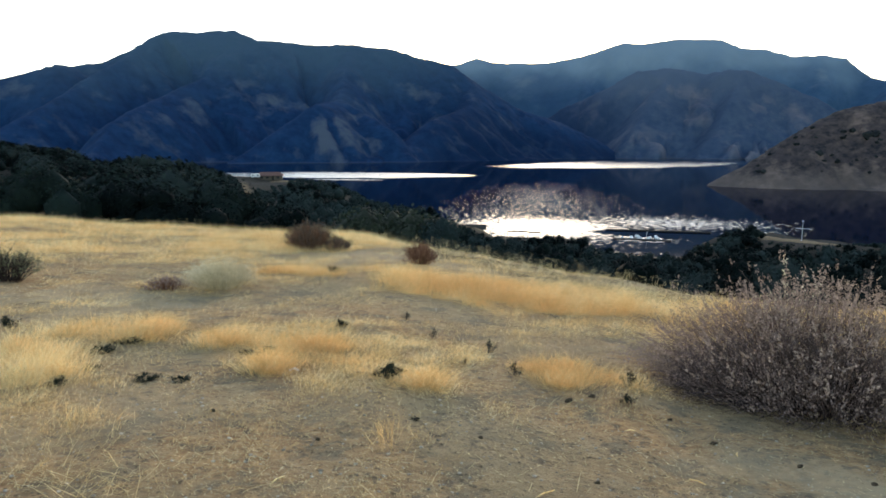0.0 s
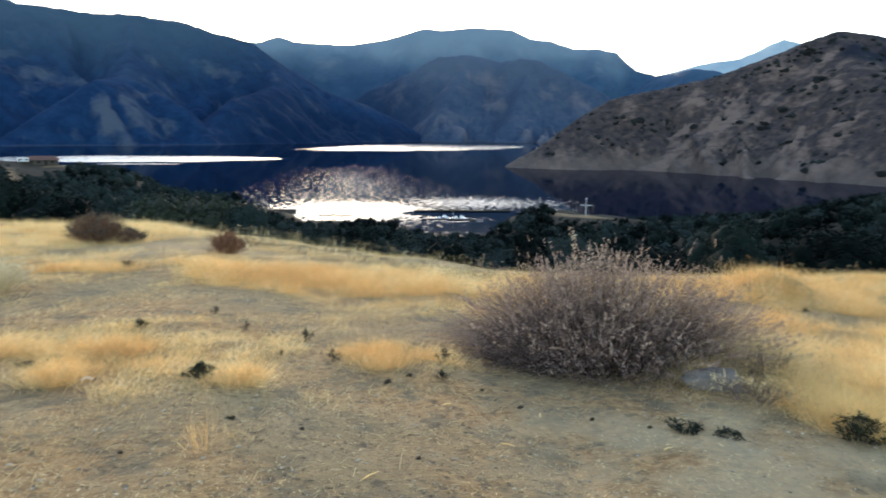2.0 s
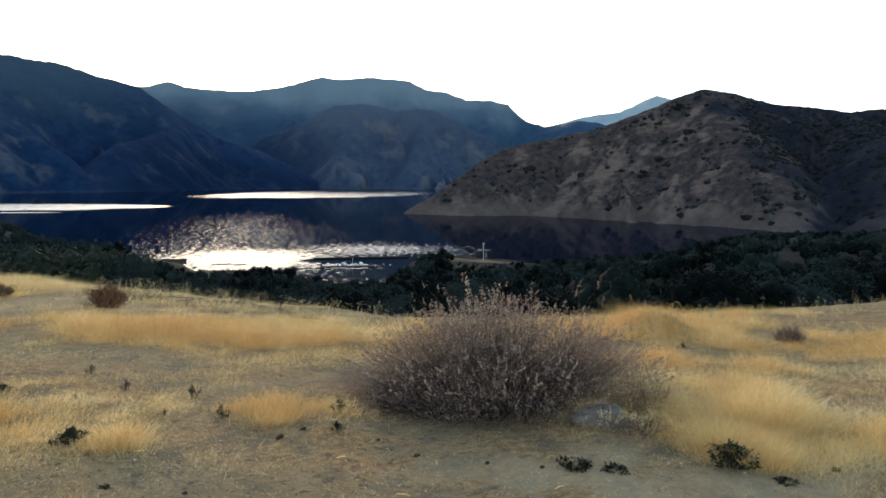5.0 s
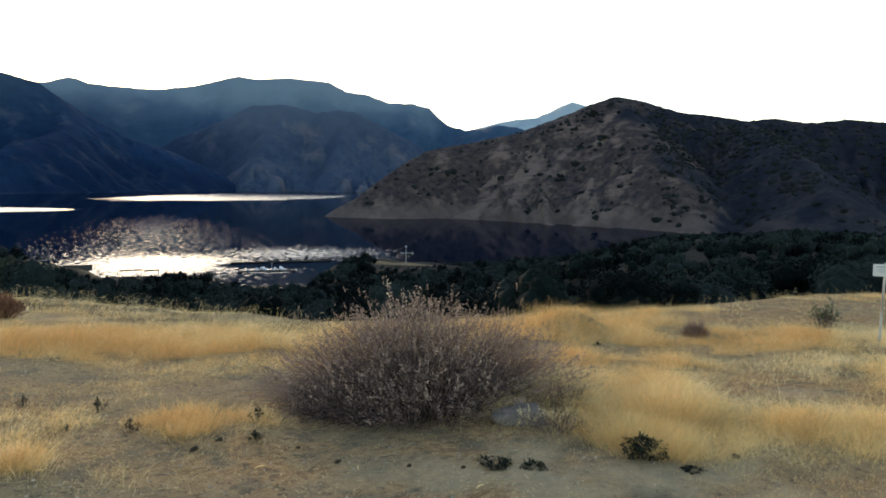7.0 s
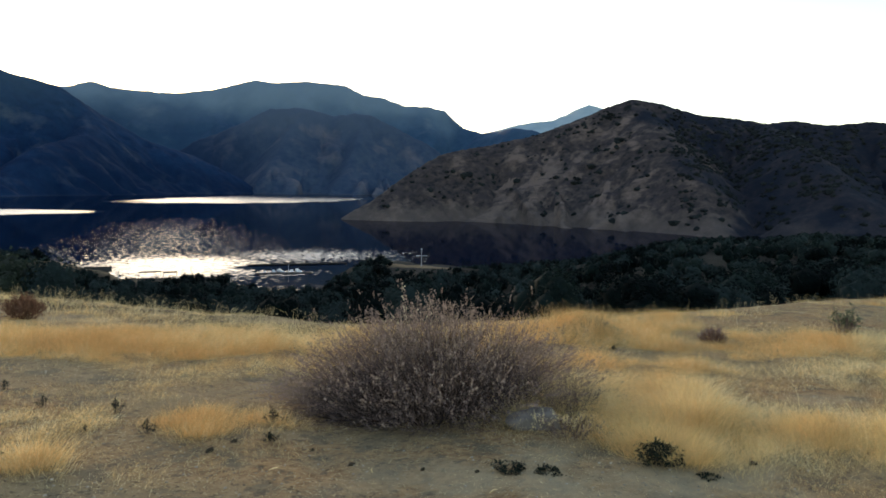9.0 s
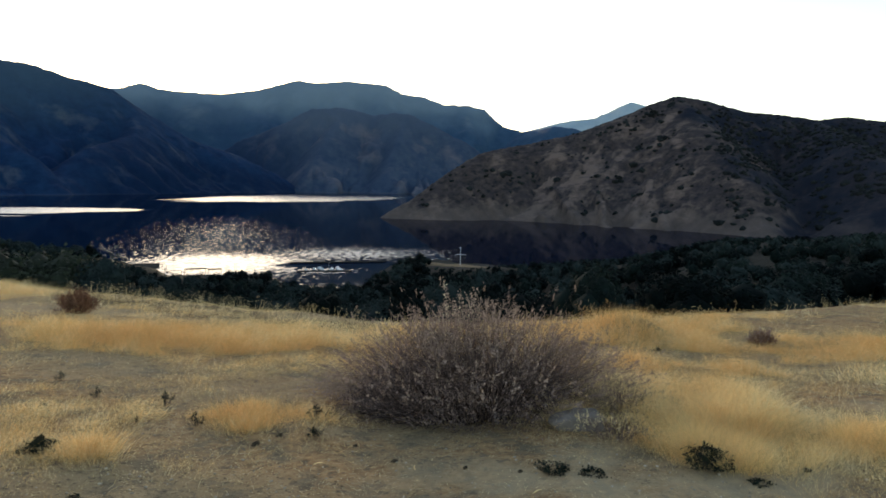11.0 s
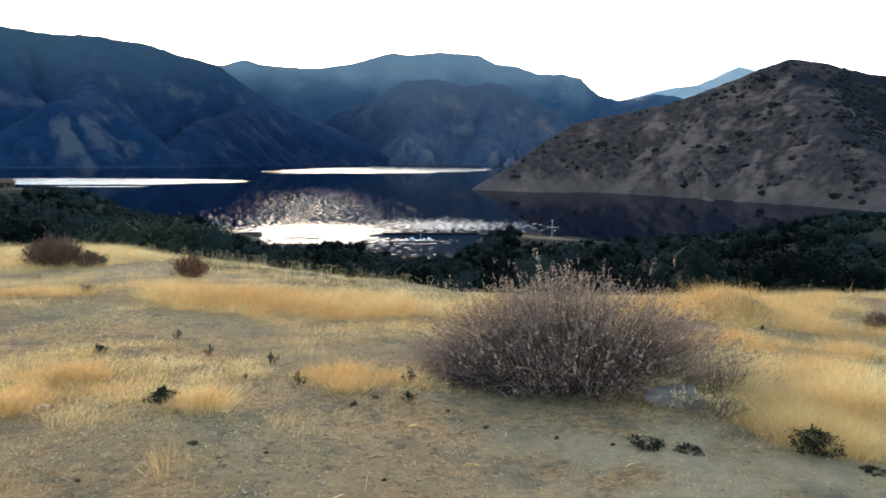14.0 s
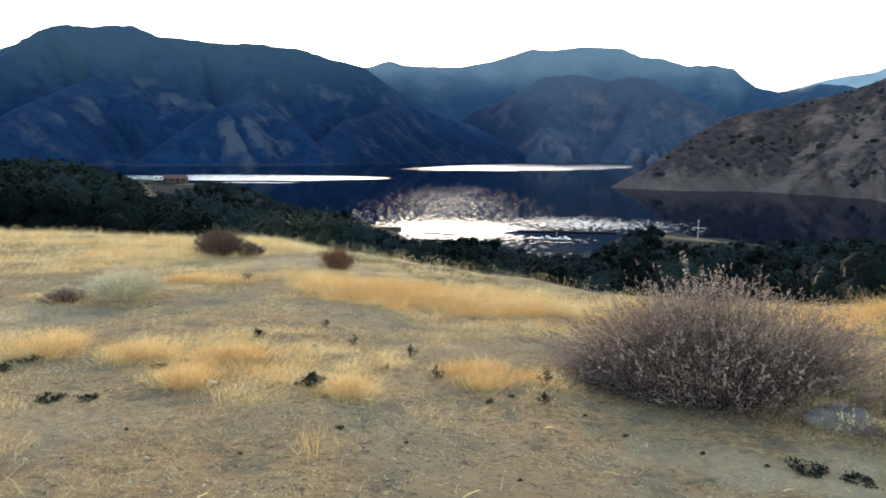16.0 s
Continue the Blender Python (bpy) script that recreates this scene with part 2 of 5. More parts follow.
    ny = math_node("MULTIPLY", math_node("SUBTRACT", math_node("MULTIPLY", math_node("SUBTRACT", wx.outputs[1], 0.5), steady), lean), amp)
    cb = n.new("ShaderNodeCombineXYZ")
    l.new(nx, cb.inputs[0])
    l.new(ny, cb.inputs[1])
    cb.inputs[2].default_value = 1.0
    nm = n.new("ShaderNodeVectorMath")
    nm.operation = "NORMALIZE"
    l.new(cb.outputs[0], nm.inputs[0])
    l.new(nm.outputs[0], p.inputs["Normal"])
    return m


# ruffled patches on the lake: centre x, y, half-length, half-width, turn, wobble, edge
WATER_NEAR = [(49, 340, 40, 52, -8, 0.9, 1.35), (45, 392, 52, 96, -8, 0.6, 1.5), (74, 490, 46, 220, -8, 0.6, 1.9), (126, 366, 52, 34, -19.5, 0.6, 1.3), (89, 299, 20, 11, -17, 0.4, 0.8)]
WATER_CALM = (106, 316, 31, 13, -19, 0.15, 0.25)
WATER_FAR = [(520, 1810, 520, 250, 50, 0.45, 0.2), (700, 2200, 260, 140, 30, 0.5, 0.25), (-190, 1050, 235, 115, -8, 0.4, 0.2), (-130, 880, 55, 9, -8, 0.3, 0.3)]
WAVE_AMP = 0.9

EARTH = ground_material()
WATER = water_material()
# distance haze is put into these four scrub colours as blue and pale tones
FAR_SCRUB = mountain_material("far_scrub", (0.008, 0.036, 0.094), (0.003, 0.019, 0.060), (0.054, 0.074, 0.108), 0.57, 40, ((0.055, 0.068, 0.092), -36, 3, 0.35), (0.002, 0.013, 0.042), high_haze=(0.040, 0.080, 0.120))
HAZY_SCRUB = mountain_material("distant_scrub", (0.034, 0.080, 0.142), (0.024, 0.062, 0.118), (0.082, 0.118, 0.160), 0.66, 80, None, (0.014, 0.042, 0.088), high_haze=(0.158, 0.228, 0.285))
HAZE_PALE_SCRUB = mountain_material("haze_pale_scrub", (0.34, 0.44, 0.50), (0.28, 0.38, 0.45), (0.35, 0.42, 0.47), 0.70, 80)
BROWN_SCRUB = mountain_material("brown_scrub", (0.046, 0.072, 0.116), (0.026, 0.050, 0.096), (0.116, 0.116, 0.142), 0.56, 50, ((0.075, 0.078, 0.092), -36, 3, 0.5), (0.005, 0.021, 0.058), high_haze=(0.066, 0.096, 0.142), blur=0.22)
CLIFF_SCRUB = mountain_material("sandstone_scrub", (0.090, 0.067, 0.061), (0.018, 0.019, 0.024), (0.164, 0.118, 0.100), 0.56, 8.0, ((0.150, 0.115, 0.100), -21, 9, 0.5), (0.0095, 0.014, 0.025), strata=(0.046, 0.038, 0.042))
OLIVE_LEAF = mat("olive_leaf", (0.016, 0.023, 0.013), (0.042, 0.052, 0.031), 1.5, 0.7, 0.0, None, island=0.25, spec=0.15, through_light=0.2)
LEAF = mat("shrub_leaf", (0.004, 0.009, 0.0085), (0.011, 0.020, 0.017), 2.2, 0.7, 0.0, (0.015, 0.025, 0.021), 0.12, island=0.15, spec=0.04, through_light=0.12)
DEEP_LEAF = mat("deep_green_leaf", (0.002, 0.0045, 0.0045), (0.006, 0.0105, 0.009), 2.2, 0.75, 0.0, island=0.2, spec=0.03, through_light=0.10)
DUSTY_LEAF = mat("dusty_green_leaf", (0.014, 0.024, 0.023), (0.038, 0.054, 0.050), 2.2, 0.8, 0.0, (0.021, 0.032, 0.030), 0.2, island=0.2, spec=0.04, through_light=0.15)
HILL_LEAF = mat("hillside_shrub", (0.013, 0.016, 0.018), (0.028, 0.032, 0.032), 0.3, 0.95, 0.0, island=0.3, spec=0.02)
BARK = mat("shrub_bark", (0.07, 0.05, 0.035), (0.16, 0.12, 0.09), 8.0, 0.9, 0.5)
STRAW = mat("dry_grass", (0.80, 0.505, 0.20), (0.98, 0.71, 0.335), 3.0, 0.75, 0.0, (0.78, 0.46, 0.178), 0.9, island=0.3, spec=0.25, through_light=0.5)
PALE_STRAW = mat("pale_grass", (0.90, 0.70, 0.36), (0.985, 0.85, 0.53), 3.0, 0.75, 0.0, (0.88, 0.655, 0.315), 0.9, island=0.28, spec=0.25, through_light=0.5)
BUSH_STEM = mat("dry_stem", (0.105, 0.070, 0.060), (0.24, 0.165, 0.14), 14.0, 0.9, 0.0, island=0.4)
# near-black stem colour; also stands in for shade low in the big bush
DARK_STEM = mat("old_wood", (0.030, 0.021, 0.020), (0.075, 0.054, 0.050), 14.0, 0.95, 0.0, island=0.4, spec=0.05)
BUSH_LEAF = mat("dry_sage_leaf", (0.235, 0.162, 0.140), (0.44, 0.318, 0.27), 5.0, 0.85, 0.0, (0.31, 0.22, 0.188), 1.5, island=0.26, spec=0.2, through_light=0.3)
SEED = mat("seed_spike", (0.26, 0.18, 0.143), (0.50, 0.362, 0.28), 9.0, 0.85, 0.0, island=0.35, through_light=0.25)
WEED_LEAF = mat("weed_leaf", (0.008, 0.013, 0.006), (0.024, 0.030, 0.015), 20.0, 0.8, 0.0, island=0.4, through_light=0.15)
RUST_TWIG = mat("rusty_twig", (0.15, 0.068, 0.038), (0.31, 0.155, 0.09), 12.0, 0.9, 0.0, island=0.4)
SAGE_LEAF = mat("sage_green_leaf", (0.11, 0.115, 0.065), (0.23, 0.225, 0.135), 6.0, 0.85, 0.0, island=0.3, through_light=0.25)
GREY_TWIG = mat("grey_green_leaf", (0.56, 0.475, 0.305), (0.76, 0.665, 0.46), 6.0, 0.85, 0.0, island=0.3, through_light=0.2)
ROCK = mat("grey_rock", (0.11, 0.088, 0.072), (0.27, 0.222, 0.182), 9.0, 0.9, 0.9, (0.215, 0.18, 0.15), 3.0, bump_dist=0.02)
CLOD = mat("dark_clod", (0.04, 0.028, 0.018), (0.11, 0.08, 0.05), 30.0, 0.95, 0.6, spec=0.05)
PEBBLE = mat("pebble", (0.16, 0.12, 0.08), (0.64, 0.55, 0.42), 20.0, 0.9, 0.3, island=0.4, spec=0.05)
PAPER = mat("white_paper", (0.75, 0.75, 0.73), (0.85, 0.85, 0.83), 30.0, 0.7, 0.1)
WHITE = mat("white_paint", (0.66, 0.66, 0.65), (0.80, 0.80, 0.78), 8.0, 0.6, 0.1, (0.60, 0.58, 0.54), 1.0)
STEEL = mat("galvanised_steel", (0.42, 0.42, 0.42), (0.60, 0.60, 0.59), 20.0, 0.45, 0.1, (0.35, 0.30, 0.26), 3.0, metal=0.7)
POLE_GREY = mat("weathered_pole", (0.42, 0.42, 0.41), (0.56, 0.56, 0.55), 4.0, 0.7, 0.1, (0.46, 0.455, 0.45), 0.5)
SIGN_GREY = mat("sign_print", (0.30, 0.34, 0.40), (0.40, 0.44, 0.50), 20.0, 0.6, 0.0)
ROOF = mat("brown_red_roof", (0.10, 0.045, 0.034), (0.18, 0.09, 0.066), 4.0, 0.85, 0.3, (0.12, 0.065, 0.052), 0.5)
STUCCO = mat("tan_stucco", (0.075, 0.058, 0.045), (0.12, 0.095, 0.075), 3.0, 0.9, 0.2, (0.10, 0.08, 0.062), 0.4)
CONCRETE = mat("grey_concrete", (0.06, 0.055, 0.05), (0.11, 0.10, 0.09), 2.0, 0.9, 0.3, (0.08, 0.072, 0.062), 0.3, spec=0.05)
DARK_WOOD = mat("dark_timber", (0.018, 0.018, 0.016), (0.045, 0.042, 0.036), 6.0, 0.8, 0.3, spec=0.03)
GLASS_DARK = mat("dark_window", (0.02, 0.022, 0.025), (0.04, 0.042, 0.045), 3.0, 0.1, 0.0, spec=0.5)
HULL = mat("boat_hull", (0.70, 0.71, 0.72), (0.82, 0.82, 0.82), 3.0, 0.35, 0.0, spec=0.5)

# ---- helpers for building ----
def hash2(ix, iy, seed):
    h = (ix.astype(np.int64) * 374761393 + iy.astype(np.int64) * 668265263 + seed * 144665) & 0xFFFFFFFF
    h = ((h ^ (h >> 13)) * 1274126177) & 0xFFFFFFFF
    return ((h ^ (h >> 16)) & 0xFFFFFF) / 0xFFFFFF


def vnoise(x, y, seed=0):
    """Smooth value noise, 0 to 1, over arrays."""
    ix, iy = np.floor(x), np.floor(y)
    fx, fy = x - ix, y - iy
    fx, fy = fx * fx * fx * (fx * (fx * 6 - 15) + 10), fy * fy * fy * (fy * (fy * 6 - 15) + 10)
    a, b = hash2(ix, iy, seed), hash2(ix + 1, iy, seed)
    c, d = hash2(ix, iy + 1, seed), hash2(ix + 1, iy + 1, seed)
    return (a * (1 - fx) + b * fx) * (1 - fy) + (c * (1 - fx) + d * fx) * fy


def fbm(x, y, seed=0, octaves=4):
    out, amp, tot = 0.0, 1.0, 0.0
    for k in range(octaves):
        out = out + amp * vnoise(x * 2 ** k, y * 2 ** k, seed + 17 * k)
        tot += amp
        amp *= 0.5
    return out / tot


def smooth(v):
    v = np.clip(v, 0, 1)
    return v * v * (3 - 2 * v)


def mesh_object(name, verts, faces, material, parent=None, flat=False):
    """One mesh object from arrays of vertices and of triangles or quads (or a list of face arrays)."""
    me = bpy.data.meshes.new(name)
    groups = faces if isinstance(faces, list) else [faces]
    loops = np.concatenate([np.asarray(f, dtype=np.int32).ravel() for f in groups])
    totals = np.concatenate([np.full(len(f), np.asarray(f).shape[1], dtype=np.int32) for f in groups])
    starts = np.concatenate([[0], np.cumsum(totals)[:-1]]).astype(np.int32)
    me.vertices.add(len(verts))
    me.vertices.foreach_set("co", np.asarray(verts, dtype=np.float32).ravel())
    me.loops.add(len(loops))
    me.loops.foreach_set("vertex_index", loops)
    me.polygons.add(len(totals))
    me.polygons.foreach_set("loop_start", starts)
    me.polygons.foreach_set("loop_total", totals)
    me.polygons.foreach_set("use_smooth", np.full(len(totals), not flat))
    me.update(calc_edges=True)
    me.validate()
    me.materials.append(material)
    ob = new(name, me)
    ob.parent = parent
    return ob


def part(name, bm, material, parent=None, label="", soft=False):
    me = bpy.data.meshes.new(name)
    if soft:
        for f in bm.faces:
            f.smooth = True
    bm.to_mesh(me)
    bm.free()
    me.materials.append(material)
    ob = new(name, me)
    ob.parent = parent
    return tagged(ob, label) if label else ob


def box(bm, cx, cy, cz, sx, sy, sz, bevel=0.0, turn=None):
    made = bmesh.ops.create_cube(bm, size=1.0)["verts"]
    bmesh.ops.scale(bm, vec=(sx, sy, sz), verts=made)
    if bevel:
        edges = list({e for v in made for e in v.link_edges})
        made = bmesh.ops.bevel(bm, geom=edges, offset=bevel, segments=2, affect="EDGES", profile=0.5)["verts"]
    if turn:
        bmesh.ops.transform(bm, matrix=turn, verts=made)
    bmesh.ops.translate(bm, vec=(cx, cy, cz), verts=made)
    return bm


def rod(bm, a, b, r0, r1=None, sides=8):
    """A tapered round bar from a to b."""
    a, b = Vector(a), Vector(b)
    made = bmesh.ops.create_cone(bm, cap_ends=True, segments=sides, radius1=r0, radius2=r0 if r1 is None else r1, depth=(b - a).length)["verts"]
    turn = (b - a).to_track_quat("Z", "Y").to_matrix().to_4x4()
    bmesh.ops.transform(bm, matrix=Matrix.Translation((a + b) / 2) @ turn, verts=made)
    return bm


def thing(name, x, y, z, label, category, group="", turn=0.0):
    e = new(name)
    e.empty_display_size = 0.2
    e.matrix_basis = pose(x, y, z, 0, 0, turn)
    return tagged(e, label, category, group)


def polar(az, d):
    return d * math.sin(radians(az)), d * math.cos(radians(az))


# ---- lie of the land ----
LAKE_Z = -40.0
# bearing from the viewpoint, distance of the terrace's rim, fall of the terrace per metre
RIM = [(-180, 30, 0.02), (-60, 32, 0.025), (-34, 30, 0.036), (-27, 28, 0.050), (-13, 24, 0.061), (-7, 22, 0.061), (-2, 19.5, 0.072), (5, 17, 0.083),
       (11, 15, 0.092), (16, 14, 0.094), (21, 13, 0.103), (30, 12.5, 0.103), (40, 12.5, 0.088), (48, 14, 0.085), (57, 18, 0.081), (61, 21, 0.075), (67, 25, 0.070),
       (85, 30, 0.06), (120, 30, 0.03), (180, 30, 0.02)]
# height of the land on rings further out, by bearing
RINGS = [
    (45, [(-180, -3), (-60, -3.2), (-34, -3.2), (-18, -5), (0, -8), (21, -10), (45, -9), (67, -6), (100, -5), (180, -3)]),
    (75, [(-180, -3), (-60, -1), (-34, -1.5), (-18, -7), (-14, -11), (0, -14), (21, -16), (45, -14), (67, -9), (100, -6), (180, -3)]),
    (130, [(-180, 0), (-60, 4), (-34, 1.0), (-30, -1.2), (-27.5, -3.0), (-24, -2.6), (-18, -6.8), (-14, -14), (0, -21), (21, -25), (36, -24), (45, -19), (52, -13), (67, -10), (100, -6), (180, 0)]),
    (210, [(-180, 5), (-60, 3), (-34, -1.0), (-28, -5.0), (-24, -4.6), (-17, -12), (-14, -15.5), (-10, -18), (-5, -26), (0, -31), (10, -34), (12.5, -34.5), (14, -36.5), (20, -36.5), (22, -34.5), (28, -32),
           (36, -29), (45, -22), (52, -15), (67, -12.5), (100, -8), (180, 5)]),
    (300, [(-180, 10), (-60, -2), (-34, -6), (-20, -9.5), (-16, -12.2), (-14, -12.6), (-10, -15.5), (-5, -25), (-1, -28.8), (1.5, -32), (3.2, -33.6), (4.3, -39), (12.5, -39.5), (14, -44), (20.5, -44),
           (23, -37), (27, -35.5), (36, -36.5), (45, -30.5), (52, -21.5), (67, -17.5), (100, -10), (180, 10)]),
    (345, [(-180, 12), (-60, -20), (-34, -30), (-16, -22), (-14, -20), (-10, -24), (-5, -33), (-1, -38), (1.5, -41), (4, -44), (21, -44), (24, -40.5), (27, -39),
           (36, -41), (45, -37), (52, -28), (67, -23), (100, -12), (180, 12)]),
    (430, [(-180, 15), (-60, -46), (67, -46), (100, -12), (180, 15)]),
    (5200, [(-180, 40), (-75, -46), (100, -46), (140, 40), (180, 40)]),
]


def land(x, y):
    """Height of the ground, over arrays."""
    x, y = np.asarray(x, dtype=float), np.asarray(y, dtype=float)
    az, d = np.degrees(np.arctan2(x, y)), np.hypot(x, y)
    ra = [r[0] for r in RIM]
    rim, fall = np.interp(az, ra, [r[1] for r in RIM]), np.interp(az, ra, [r[2] for r in RIM])
    terrace = -fall * d
    at_rim = -fall * rim
    hs = [np.interp(az, [p[0] for p in ring], [p[1] for p in ring]) for _, ring in RINGS]
    rs = [r for r, _ in RINGS]
    far = np.where(d < rs[0], at_rim + (hs[0] - at_rim) * smooth((d - rim) / (rs[0] - rim)) ** 0.8, hs[0])
    for k in range(len(rs) - 1):
        u = (d - rs[k]) / (rs[k + 1] - rs[k])
        far = np.where((u >= 0), hs[k] + (hs[k + 1] - hs[k]) * np.clip(u, 0, 1), far)
    z = np.where(d < rim, terrace, far)
    rough = smooth((d - 60) / 120)
    z = z + (fbm(x / 25, y / 25, 3) - 0.5) * 5 * rough * smooth((z - LAKE_Z + 3) / 8)
    z = z + (fbm(x / 3.0, y / 3.0, 5, 4) - 0.5) * 0.16 * smooth(d / 3) + (fbm(x / 0.45, y / 0.45, 9, 3) - 0.5) * 0.035
    # a low hump on the terrace's rim
    hx, hy = polar(44.2, 11.6)
    return z + 0.44 * np.exp(-((x - hx) ** 2 + (y - hy) ** 2) / 0.34)


def oval(x, y, cx, cy, a, b, turn):
    c, s = math.cos(radians(turn)), math.sin(radians(turn))
    u, v = ((x - cx) * c + (y - cy) * s) / a, (-(x - cx) * s + (y - cy) * c) / b
    return np.sqrt(u * u + v * v)


def ground_z(x, y):
    return float(land(np.array([x]), np.array([y]))[0])


def polar_sheet(azs, rs, height, wrap=False):
    """Vertices and quads of a sheet laid out on bearings and distances."""
    A, R = np.meshgrid(np.radians(azs), rs, indexing="ij")
    X, Y = R * np.sin(A), R * np.cos(A)
    Z = height(X, Y)
    verts = np.stack([X, Y, Z], -1).reshape(-1, 3)
    na, nr = len(azs), len(rs)
    i = np.arange(na if wrap else na - 1)[:, None]
    j = np.arange(nr - 1)[None, :]
    i2 = (i + 1) % na
    quads = np.stack([i * nr + j, i * nr + j + 1, i2 * nr + j + 1, i2 * nr + j], -1).reshape(-1, 4)
    return verts, quads


def build_ground():
    azs = np.concatenate([np.arange(-180, -48, 4.0), np.arange(-48, 80, 0.5), np.arange(80, 180, 4.0)])
    rs = np.concatenate([[0.02], 0.4 * 1.031 ** np.arange(0, 229), [480, 700, 1200, 2500, 4950]])
    v, q = polar_sheet(azs, rs, land, wrap=True)
    g = mesh_object("ground", v, q, EARTH)
    az, d = np.degrees(np.arctan2(v[:, 0], v[:, 1])), np.hypot(v[:, 0], v[:, 1])
    rim = np.interp(az, [r[0] for r in RIM], [r[1] for r in RIM])
    pads = sum(smooth(1.6 - oval(v[:, 0], v[:, 1], *polar(a, r), rx, ry, -a)) for a, r, rx, ry in ((-13.6, 293, 5, 2.5), (2.2, 290, 16, 14), (29.5, 302, 18, 12), (-16.9, 200, 1.5, 42)))
    brush = smooth((d - rim - 3) / 5) * (1 - 0.6 * np.clip(pads, 0, 1)) * (0.97 + 0.03 * fbm(v[:, 0] / 9, v[:, 1] / 9, 12))
    # dead litter along the trodden part of the rim
    brush = np.maximum(brush, 0.75 * smooth((az + 6) / 6) * smooth((27 - az) / 5) * smooth((d - rim + 4.5) / 3) * np.clip((fbm(v[:, 0] / 0.8, v[:, 1] / 0.8, 18) - 0.25) * 3, 0, 1))
    g.data.attributes.new("brush", "FLOAT", "POINT").data.foreach_set("value", brush.astype(np.float32))
    trod = sum(k * smooth((1.4 - oval(v[:, 0], v[:, 1], cx, cy, a, b, turn)) / 0.8) for k, cx, cy, a, b, turn in ((1.0, 3.5, 2.6, 2.2, 1.0, -38), (0.9, 1.5, 14.2, 6.0, 1.5, -10), (0.7, 6.6, 3.5, 0.6, 0.35, 0), (0.45, -2.9, 4.1, 1.4, 0.9, 10), (0.8, -5.8, 8.0, 2.6, 1.8, 0)))
    dust = trod * np.clip((fbm(v[:, 0] / 0.4, v[:, 1] / 0.4, 15, 4) - 0.3) * 2.4, 0, 0.6)
    g.data.attributes.new("dust", "FLOAT", "POINT").data.foreach_set("value", dust.astype(np.float32))
    return tagged(g, "dry trampled earth hillside falling to a lake", "ground", kind="structure")


build_ground()


def build_lake():
    azs = np.arange(-180, 180, 3.0)
    v, q = polar_sheet(azs, np.array([260, 500, 1000, 2000, 3500, 4900.0]), lambda x, y: np.full(x.shape, LAKE_Z), wrap=True)
    w = mesh_object("water", v, q, WATER)
    return tagged(w, "dark blue lake with wind-ruffled glittering patches", "lake", kind="structure")


build_lake()


# ---- mountains ----
def ridge_height(X, Y, line, slope, seed, gully, length, round_top=30.0, warp=0.25):
    """Height of a ridge that falls off on both sides of its crest line, cut by gullies that run downhill."""
    P = np.array([[*polar(a, r), z] for a, r, z in line], dtype=float)
    X, Y = X + (fbm(X / length, Y / length, seed + 21) - 0.5) * length * warp, Y + (fbm(X / length, Y / length, seed + 22) - 0.5) * length * warp
    best = np.full(X.shape, 1e9)
    crest, along = np.zeros(X.shape), np.zeros(X.shape)
    s0 = 0.0
    for p, q in zip(P[:-1], P[1:]):
        e = q[:2] - p[:2]
        ll = np.hypot(*e)
        u = np.clip(((X - p[0]) * e[0] + (Y - p[1]) * e[1]) / ll ** 2, 0, 1)
        d = np.hypot(X - p[0] - u * e[0], Y - p[1] - u * e[1])
        near = d < best
        best = np.where(near, d, best)
        crest = np.where(near, p[2] + u * (q[2] - p[2]), crest)
        along = np.where(near, s0 + u * ll, along)
        s0 += ll
    d = best
    wob = (fbm(X / length / 1.5, Y / length / 1.5, seed + 5) - 0.5) * 1.6
    g1 = np.abs(vnoise(along / length + wob, d / length / 4, seed) * 2 - 1)
    g2 = np.abs(vnoise(along / length * 2.7 + wob * 2, d / length / 2, seed + 3) * 2 - 1)
    g3 = fbm(X / length * 3, Y / length * 3, seed + 8) - 0.5
    depth = gully * smooth(d / (length * 2.2))
    drop = slope * (np.sqrt(d * d + round_top ** 2) - round_top)
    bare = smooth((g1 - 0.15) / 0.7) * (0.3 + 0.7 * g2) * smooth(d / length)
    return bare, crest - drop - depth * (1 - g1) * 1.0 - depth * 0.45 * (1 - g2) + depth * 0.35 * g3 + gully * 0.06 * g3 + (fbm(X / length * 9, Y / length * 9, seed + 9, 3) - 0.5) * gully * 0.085


